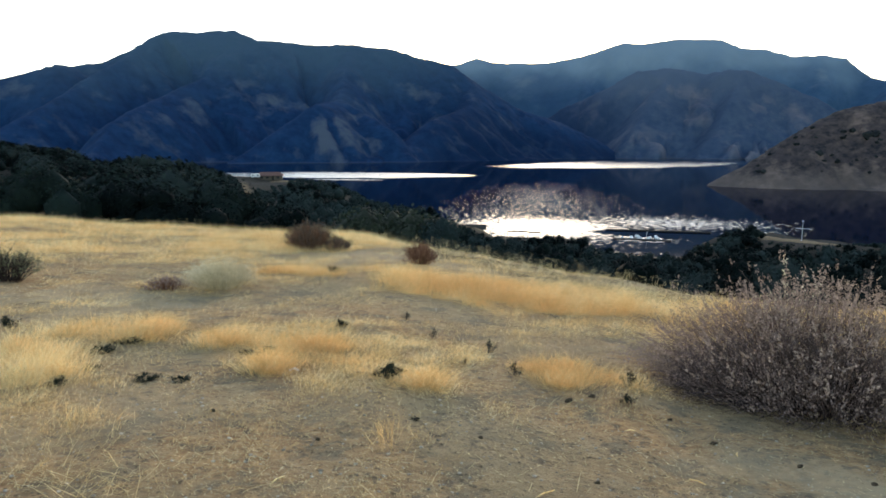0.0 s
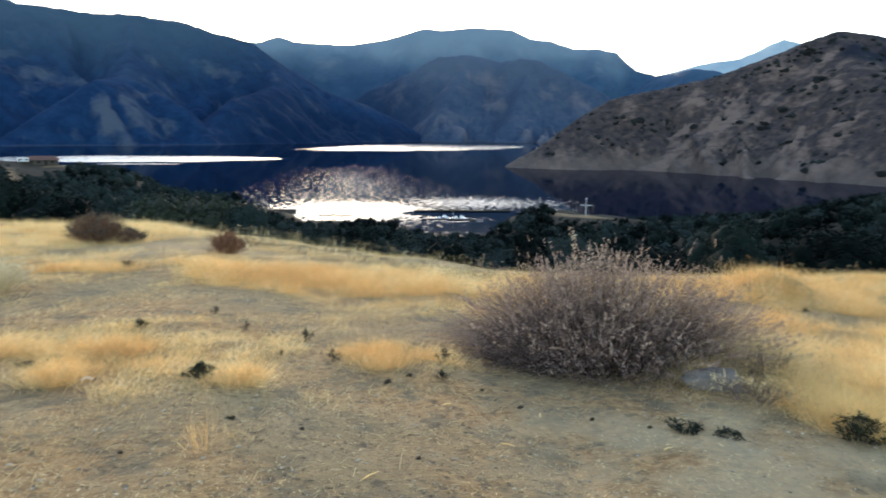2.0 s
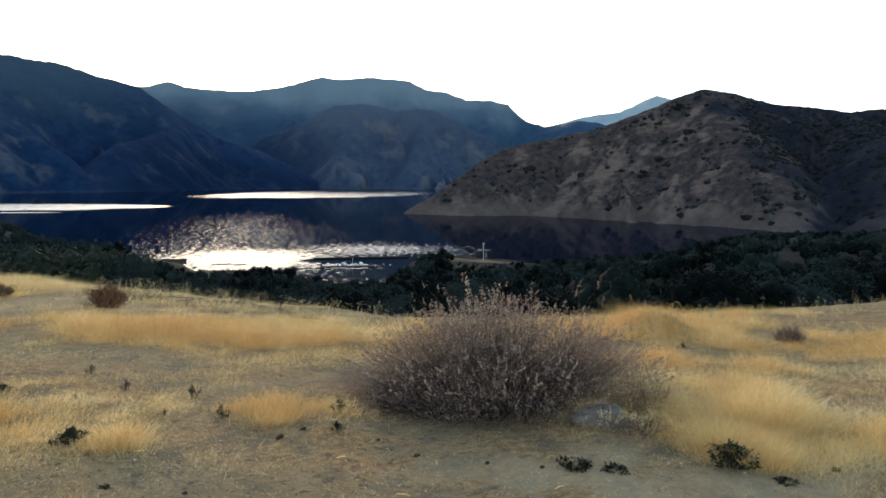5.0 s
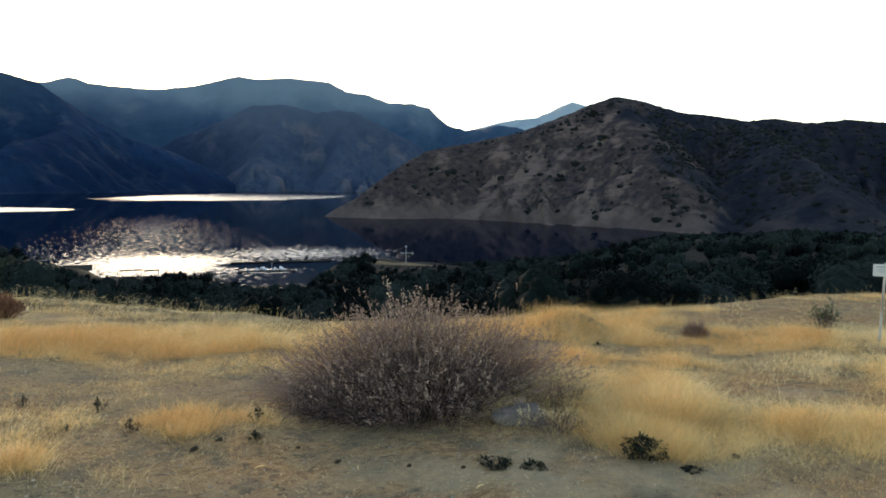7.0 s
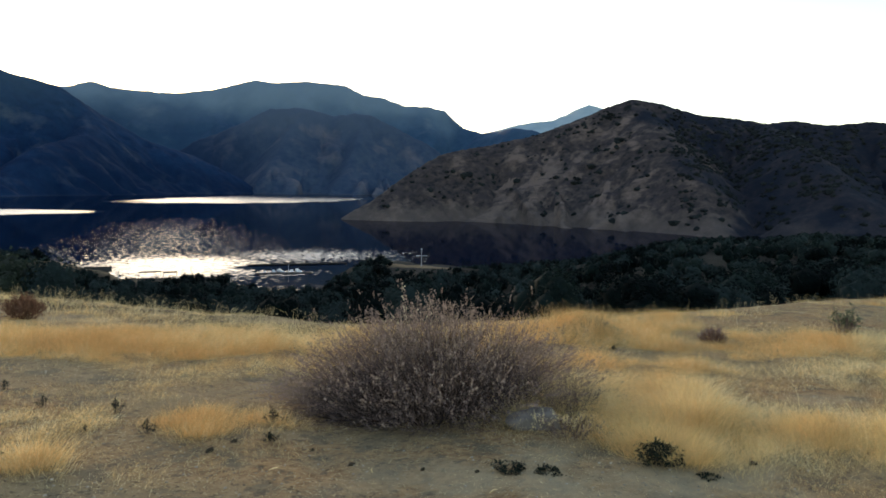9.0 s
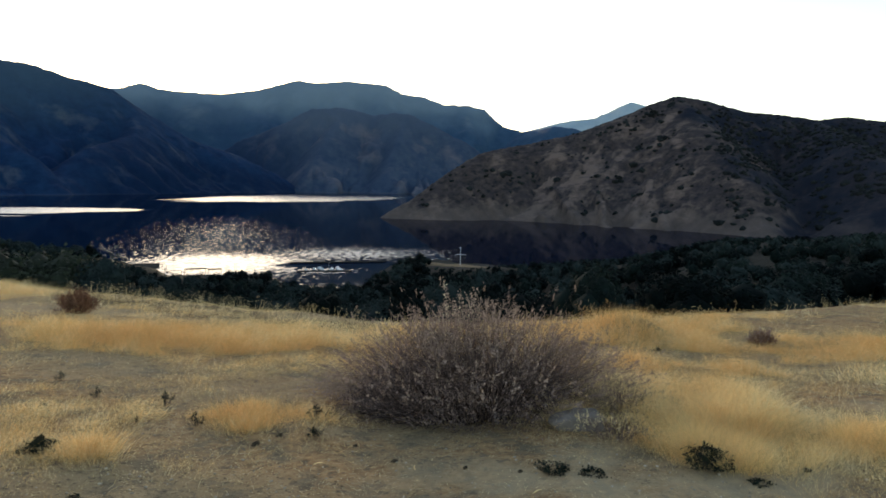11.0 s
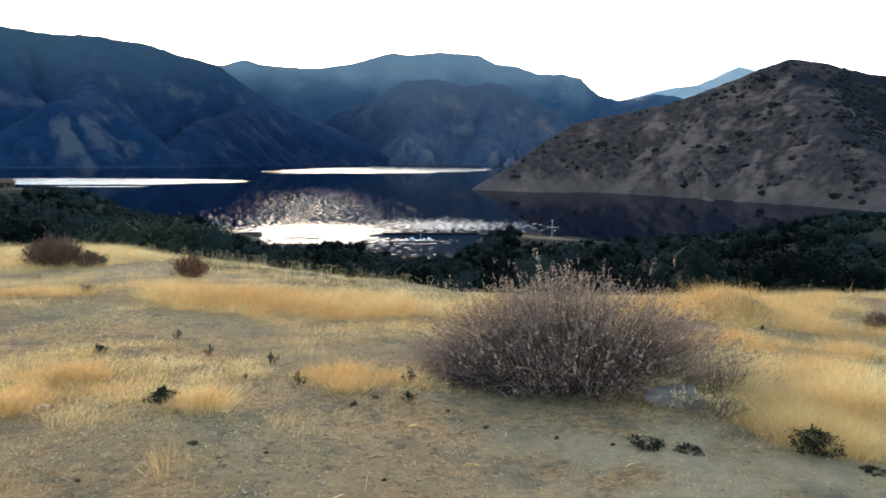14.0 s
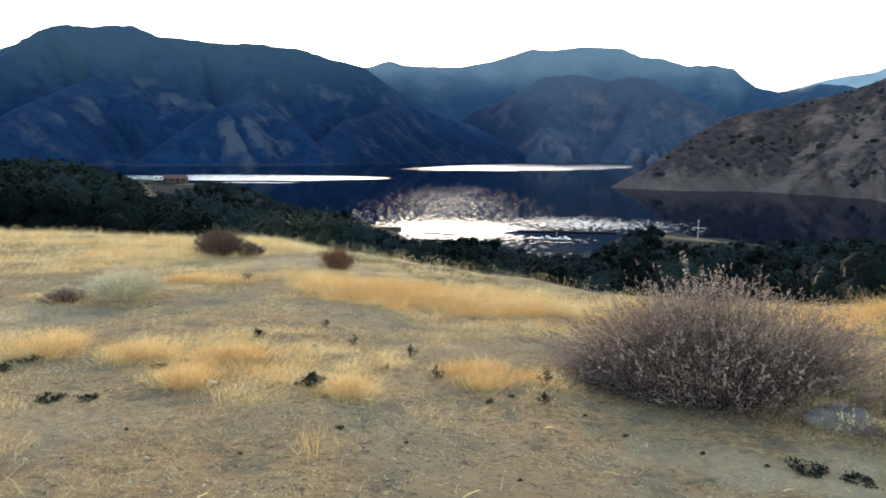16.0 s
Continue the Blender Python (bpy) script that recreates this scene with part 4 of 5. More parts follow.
# ---- dry bushes on the terrace ----
def blade_arrays(base, tip, width, rng):
    """Bent tapering blades from base to tip: five corners, a quad and a triangle each."""
    n = len(base)
    mid = base * 0.45 + tip * 0.55
    mid[:, 2] += 0.10 * np.linalg.norm(tip - base, axis=1)
    side = np.stack([np.cos(a := rng.uniform(0, math.pi, n)), np.sin(a), np.zeros(n)], 1) * width[:, None] * 0.5
    v = np.stack([base - side, base + side, mid + side * 0.75, mid - side * 0.75, tip], 1).reshape(-1, 3)
    k = np.arange(n)[:, None] * 5
    return v, [k + np.array([[0, 1, 2, 3]]), k + np.array([[3, 2, 4]])]


def stem_bush(name, x, y, label, rx, ry, h, stems, leaves, stem_mat, leaf_mat, seed, turn=0.0, leaf=0.03, spike=0.0, category="bush", stem_w=0.006, up=0.5, spike_mat=None, cone=False):
    """A bush of many fine branching stems from a common base, with small leaves along them."""
    rng = np.random.default_rng(seed)
    e = thing(name, x, y, ground_z(x, y), label, category, turn=turn)
    n = stems
    a = rng.uniform(0, 2 * math.pi, n)
    u = rng.uniform(0, 1, n) ** (0.55 if h > 0.3 else 1.0)
    lift = np.clip(1 - u, 0, 1) ** 0.62 if cone else np.sqrt(np.clip(1 - (u * 0.97) ** 2, 0, 1))
    hz = h * (0.16 + 0.84 * lift) * rng.uniform(0.62, 1.06, n)
    hz *= 1 + 0.16 * np.sin(a * 3 + seed) * u
    if cone:
        # a skirt of low shoots, and taller sprays here and there
        hz *= np.where(rng.random(n) < 0.30, rng.uniform(0.12, 0.7, n), 1.0) * (1 + 0.12 * np.sin(a * 7 + 1.3) * np.sin(u * 9))
    tip = np.stack([rx * u * np.cos(a), ry * u * np.sin(a), hz], 1)
    root = np.stack([rx * 0.42 * u * np.cos(a) + rng.normal(0, 0.05 * rx, n), ry * 0.42 * u * np.sin(a) + rng.normal(0, 0.05 * ry, n), np.full(n, -0.03)], 1)
    # each stem forks twice
    b2 = root + (tip - root) * rng.uniform(0.3, 0.6, (n, 1))
    t2 = tip + rng.normal(0, 0.09, (n, 3)) * np.array([rx, ry, h * 0.8])
    b3 = root + (tip - root) * rng.uniform(0.4, 0.7, (n, 1))
    t3 = tip + rng.normal(0, 0.12, (n, 3)) * np.array([rx, ry, h * 0.7])
    B, T = np.concatenate([root, b2, b3]), np.concatenate([tip, t2, t3])
    if cone:
        # upright leaders
        T[:, 2] += np.where(rng.random(len(T)) < 0.14, rng.uniform(0.03, 0.16, len(T)), 0) * np.clip(T[:, 2] / h, 0, 1)
    T[:, 2] = np.maximum(T[:, 2], 0.03)
    W = np.concatenate([np.full(n, stem_w * 1.3), np.full(2 * n, stem_w)])
    v, f = blade_arrays(B, T, W, rng)
    v2, f2 = blade_arrays(B + 0.001, T, W, rng)
    mesh_object("twigwork", np.concatenate([v, v2]), [np.concatenate([f[0], f2[0] + len(v)]), np.concatenate([f[1], f2[1] + len(v)])], stem_mat, e)
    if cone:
        # dense dark stems low in the middle, added for the shade at the base
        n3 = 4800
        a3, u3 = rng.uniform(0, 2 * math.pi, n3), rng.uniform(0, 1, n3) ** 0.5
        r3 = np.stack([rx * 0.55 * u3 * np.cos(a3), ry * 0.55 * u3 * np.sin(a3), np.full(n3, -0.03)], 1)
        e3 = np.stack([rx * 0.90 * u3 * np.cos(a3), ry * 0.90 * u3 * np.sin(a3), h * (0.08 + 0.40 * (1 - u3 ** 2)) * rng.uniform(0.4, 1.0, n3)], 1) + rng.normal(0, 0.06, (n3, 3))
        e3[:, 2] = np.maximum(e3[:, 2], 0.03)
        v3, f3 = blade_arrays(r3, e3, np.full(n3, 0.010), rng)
        mesh_object("old_wood", v3, f3, DARK_STEM, e)
    m = leaves
    k = rng.integers(0, len(B), m)
    w = rng.uniform(0.32 if cone else 0.25, 1.0, (m, 1)) ** 0.65
    p = B[k] + (T[k] - B[k]) * w + rng.normal(0, 0.012, (m, 3))
    p[:, 2] = np.maximum(p[:, 2], 0.02) + 0.10 * np.linalg.norm(T[k] - B[k], axis=1) * (w * (1 - w) * 3.4)[:, 0]
    if cone:
        # fewer leaves low down
        far_out = np.hypot(p[:, 0] / rx, p[:, 1] / ry)
        p = p[rng.random(m) < np.clip(0.02 + p[:, 2] / (0.62 * h) + 1.3 * (far_out - 0.66), 0, 1)]
        m = len(p)
    d = rng.normal(size=(m, 3)) + np.array([0, 0, up])
    d /= np.linalg.norm(d, axis=1)[:, None]
    q = np.cross(d, rng.normal(size=(m, 3)))
    q /= np.linalg.norm(q, axis=1)[:, None]
    s = leaf * rng.uniform(0.5, 1.5, (m, 1))
    lv = np.stack([p, p + d * s * 0.5 + q * s * 0.22, p + d * s, p + d * s * 0.5 - q * s * 0.22], 1).reshape(-1, 3)
    tagged(mesh_object("foliage", lv, np.arange(m * 4).reshape(-1, 4), leaf_mat, e, flat=True), kind="stuff")
    if spike:
        # seed spikes at the outer tips
        pick = np.where(rng.random(len(T)) < (np.clip(T[:, 2] / h, 0, 1) ** 3 if cone else 0.6))[0]
        g = 10
        kk = np.repeat(pick, g)
        along = rng.uniform(-0.6, 0.4, (len(kk), 1)) * spike
        way = T[kk] - B[kk]
        way = way / np.linalg.norm(way, axis=1)[:, None] * 0.5 + np.array([0, 0, 0.7])
        c = T[kk] + way * along + rng.normal(0, spike * 0.09, (len(kk), 3))
        d = rng.normal(size=c.shape) + np.array([0, 0, 0.8])
        d /= np.linalg.norm(d, axis=1)[:, None]
        q = np.cross(d, rng.normal(size=c.shape))
        q /= np.linalg.norm(q, axis=1)[:, None]
        s = spike * 0.26 * rng.uniform(0.6, 1.3, (len(kk), 1))
        if cone:
            # upright leafy shoots over the whole top
            n2, g2 = 300, 26
            a2, u2 = rng.uniform(0, 2 * math.pi, n2), rng.uniform(0, 0.72, n2) ** 0.62
            foot = np.stack([rx * u2 * np.cos(a2), ry * u2 * np.sin(a2), h * (0.16 + 0.84 * (1 - u2) ** 0.72) * rng.uniform(0.6, 0.85, n2)], 1)
            shoot = np.stack([rng.normal(0, 0.05, n2) + 0.24 * u2 * np.cos(a2), rng.normal(0, 0.05, n2) + 0.24 * u2 * np.sin(a2), rng.uniform(0.12, 0.34, n2) * (1.1 - 0.7 * u2)], 1)
            k2 = np.repeat(np.arange(n2), g2)
            w2 = rng.uniform(0.15, 1.0, (len(k2), 1))
            c2 = foot[k2] + shoot[k2] * w2 + rng.normal(0, 0.009, (len(k2), 3)) * (1.25 - w2)
            d2 = rng.normal(0, 0.6, c2.shape) + np.array([0, 0, 1.0])
            d2 /= np.linalg.norm(d2, axis=1)[:, None]
            q2 = np.cross(d2, rng.normal(size=c2.shape))
            q2 /= np.linalg.norm(q2, axis=1)[:, None]
            c, d, q = np.concatenate([c, c2]), np.concatenate([d, d2]), np.concatenate([q, q2])
            s = np.concatenate([s, 0.024 * rng.uniform(0.6, 1.4, (len(k2), 1))])
            kk = np.concatenate([kk, k2])
        sv = np.stack([c - d * s * 0.5, c + q * s * 0.3, c + d * s * 0.5, c - q * s * 0.3], 1).reshape(-1, 3)
        tagged(mesh_object("flowering_top", sv, np.arange(len(kk) * 4).reshape(-1, 4), spike_mat or SEED, e, flat=True), kind="stuff")
    return e


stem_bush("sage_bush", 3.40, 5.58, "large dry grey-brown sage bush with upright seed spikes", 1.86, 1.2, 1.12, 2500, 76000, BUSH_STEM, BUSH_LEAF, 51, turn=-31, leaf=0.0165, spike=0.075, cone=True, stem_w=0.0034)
stem_bush("sage_bush", 3.55, 6.45, "tall greenish stalks standing behind a dry bush", 0.5, 0.3, 1.12, 45, 1000, BUSH_STEM, GREY_TWIG, 52, leaf=0.035, spike=0.10, up=1.2)
stem_bush("dry_bush", -3.5, 16.9, "dark rusty-brown dry bush in pale grass", 0.72, 0.6, 0.72, 330, 5000, RUST_TWIG, BARK, 53, leaf=0.04, stem_w=0.012)
stem_bush("dry_bush", -2.75, 16.6, "low brown dry bush in pale grass", 0.4, 0.35, 0.35, 130, 1500, RUST_TWIG, BARK, 54, leaf=0.04, stem_w=0.01)
stem_bush("dry_bush", -0.5, 14.3, "small rust-red dry bush in golden grass", 0.42, 0.35, 0.5, 160, 1500, RUST_TWIG, RUST_TWIG, 55, leaf=0.04, stem_w=0.01)
stem_bush("pale_bush", -3.5, 10.0, "pale grey-green feathery bush on dry ground", 0.64, 0.55, 0.48, 380, 5500, GREY_TWIG, GREY_TWIG, 56, leaf=0.02, stem_w=0.004)
stem_bush("dry_bush", -6.75, 9.8, "dark straggly half-green bush beside grass", 0.55, 0.5, 0.5, 200, 2600, DARK_STEM, SAGE_LEAF, 57, leaf=0.03, stem_w=0.008)
stem_bush("dry_bush", -4.3, 9.85, "low brown twiggy bush on dry ground", 0.42, 0.3, 0.20, 120, 900, RUST_TWIG, BUSH_LEAF, 58, leaf=0.03, stem_w=0.007)
stem_bush("dry_bush", 12.0, 5.95, "small open grey-green bush in pale grass", 0.34, 0.28, 0.58, 34, 420, BUSH_STEM, SAGE_LEAF, 59, leaf=0.055, stem_w=0.008)
stem_bush("dry_bush", 9.64, 6.9, "low brown tuft of dry stalks in grass", 0.30, 0.25, 0.32, 130, 900, RUST_TWIG, BUSH_LEAF, 60, leaf=0.03, stem_w=0.008)
stem_bush("seed_stalks", 4.28, 4.5, "pale dry stalks with seed heads beside a rock", 0.36, 0.24, 0.42, 55, 300, BUSH_STEM, SEED, 61, leaf=0.02, spike=0.05, stem_w=0.003, spike_mat=PALE_STRAW)
stem_bush("seed_stalks", 3.75, 3.95, "low pale dry stalks with seed heads on bare earth", 0.5, 0.16, 0.22, 60, 300, BUSH_STEM, SEED, 62, leaf=0.02, spike=0.045, stem_w=0.003, turn=-35, spike_mat=PALE_STRAW)
stem_bush("dry_tuft", -0.33, 3.80, "thin tuft of reddish dry grass stalks on bare earth", 0.22, 0.18, 0.24, 20, 40, STRAW, STRAW, 63, leaf=0.012, stem_w=0.0011, category="grass tuft")


# ---- small weeds ----
def weed(seed, label, r, h, leaves):
    e = stem_bush("weed", 0, 0, label, r, r, h, max(14, leaves // 25), leaves, BARK, WEED_LEAF, seed, leaf=0.028, category="weed", stem_w=0.004)
    return tagged(e, group="weeds on the terrace")


def place_weeds():
    kinds = {"flat": weed(71, "flat dark green weed on bare earth", 0.18, 0.04, 420), "mound": weed(72, "small dark green weed on dry ground", 0.14, 0.16, 420),
             "upright": weed(73, "thin upright dark weed in dry grass", 0.12, 0.17, 75), "leafy": weed(74, "leafy dark green weed at the edge of dry grass", 0.23, 0.23, 1700)}
    spots = [("mound", -1.15, 7.07, 0.6), ("leafy", -0.45, 5.2, 0.6), ("upright", -0.11, 7.04, 0.7), ("upright", 0.46, 6.47, 0.9), ("upright", 0.64, 5.68, 0.8),
             ("mound", -2.02, 11.73, 0.95), ("flat", -3.22, 5.97, 1.1), ("flat", -3.12, 6.3, 0.95), ("flat", -2.4, 4.99, 0.8), ("mound", 1.5, 5.11, 0.5), ("flat", -3.33, 4.98, 0.6),
             ("mound", -4.57, 6.6, 0.9), ("flat", -1.87, 6.02, 0.6), ("flat", -1.7, 6.2, 0.5), ("upright", -0.52, 6.57, 0.5), ("upright", -0.46, 7.91, 0.7), ("flat", 2.80, 3.58, 0.95),
             ("flat", 3.05, 3.42, 0.75), ("leafy", 3.86, 3.14, 0.82), ("mound", 7.34, 6.97, 0.45), ("upright", 1.67, 5.6, 1.0), ("flat", 3.98, 2.81, 0.6), ("upright", 0.2, 5.9, 0.4),
             ("flat", -0.2, 4.32, 0.3), ("mound", -2.9, 4.7, 0.5), ("flat", -2.95, 5.2, 0.6), ("flat", -2.1, 5.05, 0.6)]
    used = set()
    rng = np.random.default_rng(70)
    for kind, x, y, s in spots:
        m = pose(x, y, ground_z(x, y), 0, 0, rng.uniform(0, 360)) @ Matrix.Diagonal((s, s, s * (0.6 if kind == "flat" else 0.85), 1))
        if kind in used:
            copy_thing(kinds[kind], Matrix.Identity(4)).matrix_basis = m
        else:
            kinds[kind].matrix_basis = m
            used.add(kind)


place_weeds()


# ---- rock, clods, litter ----
def lump(name, x, y, sx, sy, sz, material, label, category, seed, turn=0.0, level=3, sink=0.25, rough=0.35, group=""):
    rng = np.random.default_rng(seed)
    bm = bmesh.new()
    bmesh.ops.create_icosphere(bm, subdivisions=level, radius=1.0)
    off = rng.uniform(0, 50)
    for v in bm.verts:
        c = v.co.copy()
        k = 1 + rough * (noise.noise(c * 0.9 + Vector((off, 0, 0))) + 0.4 * noise.noise(c * 2.7 + Vector((0, off, 0))) + 0.2 * noise.noise(c * 7 + Vector((0, off, 0))))
        c *= k
        # broken faces: a sloping top, a steep end and a flat front
        c.z = min(c.z, 0.50 + 0.42 * c.x)
        c.x = min(c.x, 0.78 - 0.15 * c.z)
        c.y = max(c.y, -0.72 + 0.2 * c.z)
        v.co = Vector((c.x * sx, c.y * sy, c.z * sz))
    ob = part(name, bm, material, soft=True)
    ob.matrix_basis = pose(x, y, ground_z(x, y) + sz * (1 - sink) * 0.6, 0, 0, turn)
    return tagged(ob, label, category, group)


lump("rock", 3.68, 4.38, 0.27, 0.17, 0.13, ROCK, "grey half-buried boulder beside a dry bush", "rock", 81, turn=-30)
for k, (x, y, s) in enumerate([(1.02, 5.07, 0.036), (0.24, 4.08, 0.02), (1.92, 4.38, 0.03), (1.23, 5.19, 0.03), (1.77, 4.85, 0.018), (-0.2, 4.3, 0.018), (2.35, 4.05, 0.022),
                               (2.62, 3.72, 0.02), (-1.6, 4.3, 0.022), (0.9, 3.6, 0.018), (-0.8, 3.9, 0.02), (4.45, 2.75, 0.035)]):
    lump("clod", x, y, s * 0.9, s * 0.75, s * 0.65, CLOD, "small dark clod on bare earth", "clod", 90 + k, level=2, sink=0.1, rough=0.9, group="clods on the bare earth")


def build_litter(x, y, turn, length, width):
    """A crumpled strip of paper, arched over the ground."""
    bm = bmesh.new()
    top, n = [], 7
    for i in range(n):
        u = i / (n - 1) - 0.5
        top.append([bm.verts.new((u * length, s * width / 2 * (1 + 0.2 * math.sin(i * 2.1)), 0.012 + 0.010 * math.cos(u * 7) + 0.004 * (i % 2) * s)) for s in (-1, 1)])
    for a, b in zip(top[:-1], top[1:]):
        bm.faces.new((a[0], b[0], b[1], a[1]))
    bmesh.ops.solidify(bm, geom=bm.faces[:], thickness=0.002)
    ob = part("litter", bm, PAPER)
    ob.matrix_basis = pose(x, y, ground_z(x, y) + 0.004, 0, 0, turn)
    return tagged(ob, "white scrap of paper on dry ground", "litter")


build_litter(-1.30, 5.43, 8, 0.085, 0.05)
build_litter(-3.65, 11.0, -20, 0.10, 0.07)

# bleached sticks
for k, (x, y, length, turn) in enumerate([(1.55, 3.75, 0.10, -40), (0.55, 3.35, 0.14, 35), (1.35, 4.5, 0.07, 10), (-0.9, 3.3, 0.10, 60), (2.5, 3.35, 0.08, 15), (0.0, 4.9, 0.06, -20), (2.0, 4.2, 0.07, 70)]):
    bm = bmesh.new()
    rod(bm, (-length / 2, 0, 0), (0, 0.006, 0.004), 0.004, 0.005, 6)
    rod(bm, (0, 0.006, 0.004), (length / 2, -0.004, 0.001), 0.005, 0.002, 6)
    st = part("stick", bm, PALE_STRAW, soft=True)
    st.matrix_basis = pose(x, y, ground_z(x, y) + 0.006, 0, 0, turn)
    tagged(st, "short bleached stick on bare earth", "stick", "sticks on the bare earth")


# ---- sign at the terrace's edge ----
def build_sign():
    x, y = 11.23, 4.72
    e = thing("sign", x, y, ground_z(x, y), "white rectangular notice on a thin rusty steel post", "sign", turn=-62)
    bm = bmesh.new()
    box(bm, 0, 0.022, 0.62, 0.035, 0.022, 1.38, 0.004)
    part("post", bm, STEEL, e, "galvanised post")
    bm = bmesh.new()
    box(bm, 0.02, 0, 1.19, 0.36, 0.008, 0.19, 0.002)
    plate = part("plate", bm, WHITE, e, "white plate")
    for w, zz, hh in ((0.28, 1.245, 0.022), (0.22, 1.205, 0.010), (0.25, 1.180, 0.010), (0.18, 1.155, 0.010)):
        bm = bmesh.new()
        box(bm, 0.02, -0.0065, zz, w, 0.003, hh)
        part("printed_bar", bm, SIGN_GREY, plate)
    for zz in (1.13, 1.25):
        bm = bmesh.new()
        rod(bm, (0, -0.008, zz), (0, 0.002, zz), 0.007, 0.007, 8)
        part("bolt", bm, STEEL, e)


build_sign()


# ---- lakeside buildings and fittings ----
def build_house():
    x, y = polar(-14.85, 299)
    e = thing("house", x, y, ground_z(x, y) - 0.3, "low lakeside building with a brown-red hipped roof", "house", turn=12)
    bm = bmesh.new()
    box(bm, 0, 0, 1.0, 10.5, 6, 2.0)
    part("wall", bm, STUCCO, e)
    bm = bmesh.new()
    b = [bm.verts.new(p) for p in ((-6, -3.7, 1.95), (6, -3.7, 1.95), (6, 3.7, 1.95), (-6, 3.7, 1.95))]
    t = [bm.verts.new(p) for p in ((-4.4, 0, 3.5), (4.4, 0, 3.5))]
    for f in ((b[0], b[1], t[1], t[0]), (b[2], b[3], t[0], t[1]), (b[1], b[2], t[1]), (b[3], b[0], t[0]), (b[3], b[2], b[1], b[0])):
        bm.faces.new(f)
    part("roof", bm, ROOF, e)
    for wx in (-3.6, -1.2, 3.4):
        bm = bmesh.new()
        box(bm, wx, -3.0, 1.2, 1.2, 0.08, 0.9)
        part("window", bm, GLASS_DARK, e)
    bm = bmesh.new()
    box(bm, 1.2, -3.0, 0.92, 0.95, 0.08, 1.8)
    part("door", bm, DARK_WOOD, e)


def build_trailer(az, d, turn, label):
    x, y = polar(az, d)
    e = thing("trailer", x, y, ground_z(x, y), label, "trailer", turn=turn)
    bm = bmesh.new()
    box(bm, 0, 0, 1.15, 3.4, 2.0, 1.5, 0.25)
    part("body", bm, WHITE, e)
    for wx in (-1.1, 0.9):
        bm = bmesh.new()
        box(bm, wx, -1.0, 1.35, 0.8, 0.06, 0.45)
        part("window", bm, GLASS_DARK, e)
    for sx in (-0.4, 0.4):
        for sy in (-0.9, 0.9):
            bm = bmesh.new()
            rod(bm, (sx, sy - 0.1, 0.32), (sx, sy + 0.1, 0.32), 0.32, 0.32, 14)
            part("wheel", bm, CLOD, e)


def build_wall_block(az, d, length, height, turn):
    x, y = polar(az, d)
    e = thing("retaining_wall", x, y, ground_z(x, y), "grey concrete retaining wall at the lake shore", "wall", turn=turn)
    bm = bmesh.new()
    box(bm, 0, 0, height / 2 - 0.5, length, 0.5, height + 1.0, 0.05)
    part("wall", bm, CONCRETE, e)
    bm = bmesh.new()
    box(bm, 0, 0, height + 0.08, length + 0.2, 0.7, 0.16, 0.03)
    part("coping", bm, CONCRETE, e)


def build_shelter(az, d, turn, w):
    x, y = polar(az, d)
    e = thing("shelter", x, y, max(ground_z(x, y), LAKE_Z + 0.2), "flat-roofed open shelter on posts at the shore", "shelter", "shelters at the shore", turn)
    bm = bmesh.new()
    box(bm, 0, 0, 2.6, w, 3.6, 0.22, 0.03)
    part("roof", bm, CONCRETE, e)
    for sx in (-0.45, 0.45):
        for sy in (-1.5, 1.5):
            bm = bmesh.new()
            rod(bm, (sx * w, sy, -0.4), (sx * w, sy, 2.5), 0.09, 0.09, 8)
            part("post", bm, WHITE, e)


def build_light_pole():
    x, y = polar(29.2, 305)
    e = thing("light_pole", x, y, ground_z(x, y), "tall pale pole with crossarm floodlights and a round top lamp", "light pole", turn=-29)
    bm = bmesh.new()
    rod(bm, (0, 0, -0.5), (0, 0, 7.6), 0.16, 0.10, 10)
    part("pole", bm, POLE_GREY, e)
    bm = bmesh.new()
    box(bm, 0, 0, 4.9, 5.0, 0.2, 0.2, 0.03)
    part("crossarm", bm, POLE_GREY, e)
    for sx in (-2.4, -1.2, 1.2, 2.4):
        bm = bmesh.new()
        box(bm, sx, -0.1, 4.68, 0.5, 0.3, 0.25, 0.05)
        lamp = part("floodlight", bm, STEEL, e)
        bm = bmesh.new()
        box(bm, sx, -0.262, 4.68, 0.42, 0.02, 0.18)
        part("lens", bm, GLASS_DARK, lamp, "dark glass lens")
    bm = bmesh.new()
    bmesh.ops.create_uvsphere(bm, u_segments=14, v_segments=9, radius=0.42, matrix=Matrix.Translation((0, 0, 7.9)))
    part("globe", bm, POLE_GREY, e, soft=True)


def build_post(az, d, h):
    x, y = polar(az, d)
    z = max(ground_z(x, y), LAKE_Z - 0.5)
    e = thing("lamp_post", x, y, z, "thin white lamp post at the shore", "lamp post", "posts at the shore")
    bm = bmesh.new()
    rod(bm, (0, 0, -0.5), (0, 0, h), 0.12, 0.08, 8)
    part("pole", bm, WHITE, e)
    bm = bmesh.new()
    box(bm, 0.25, 0, h, 0.7, 0.25, 0.14, 0.03)
    part("lamp_head", bm, STEEL, e)


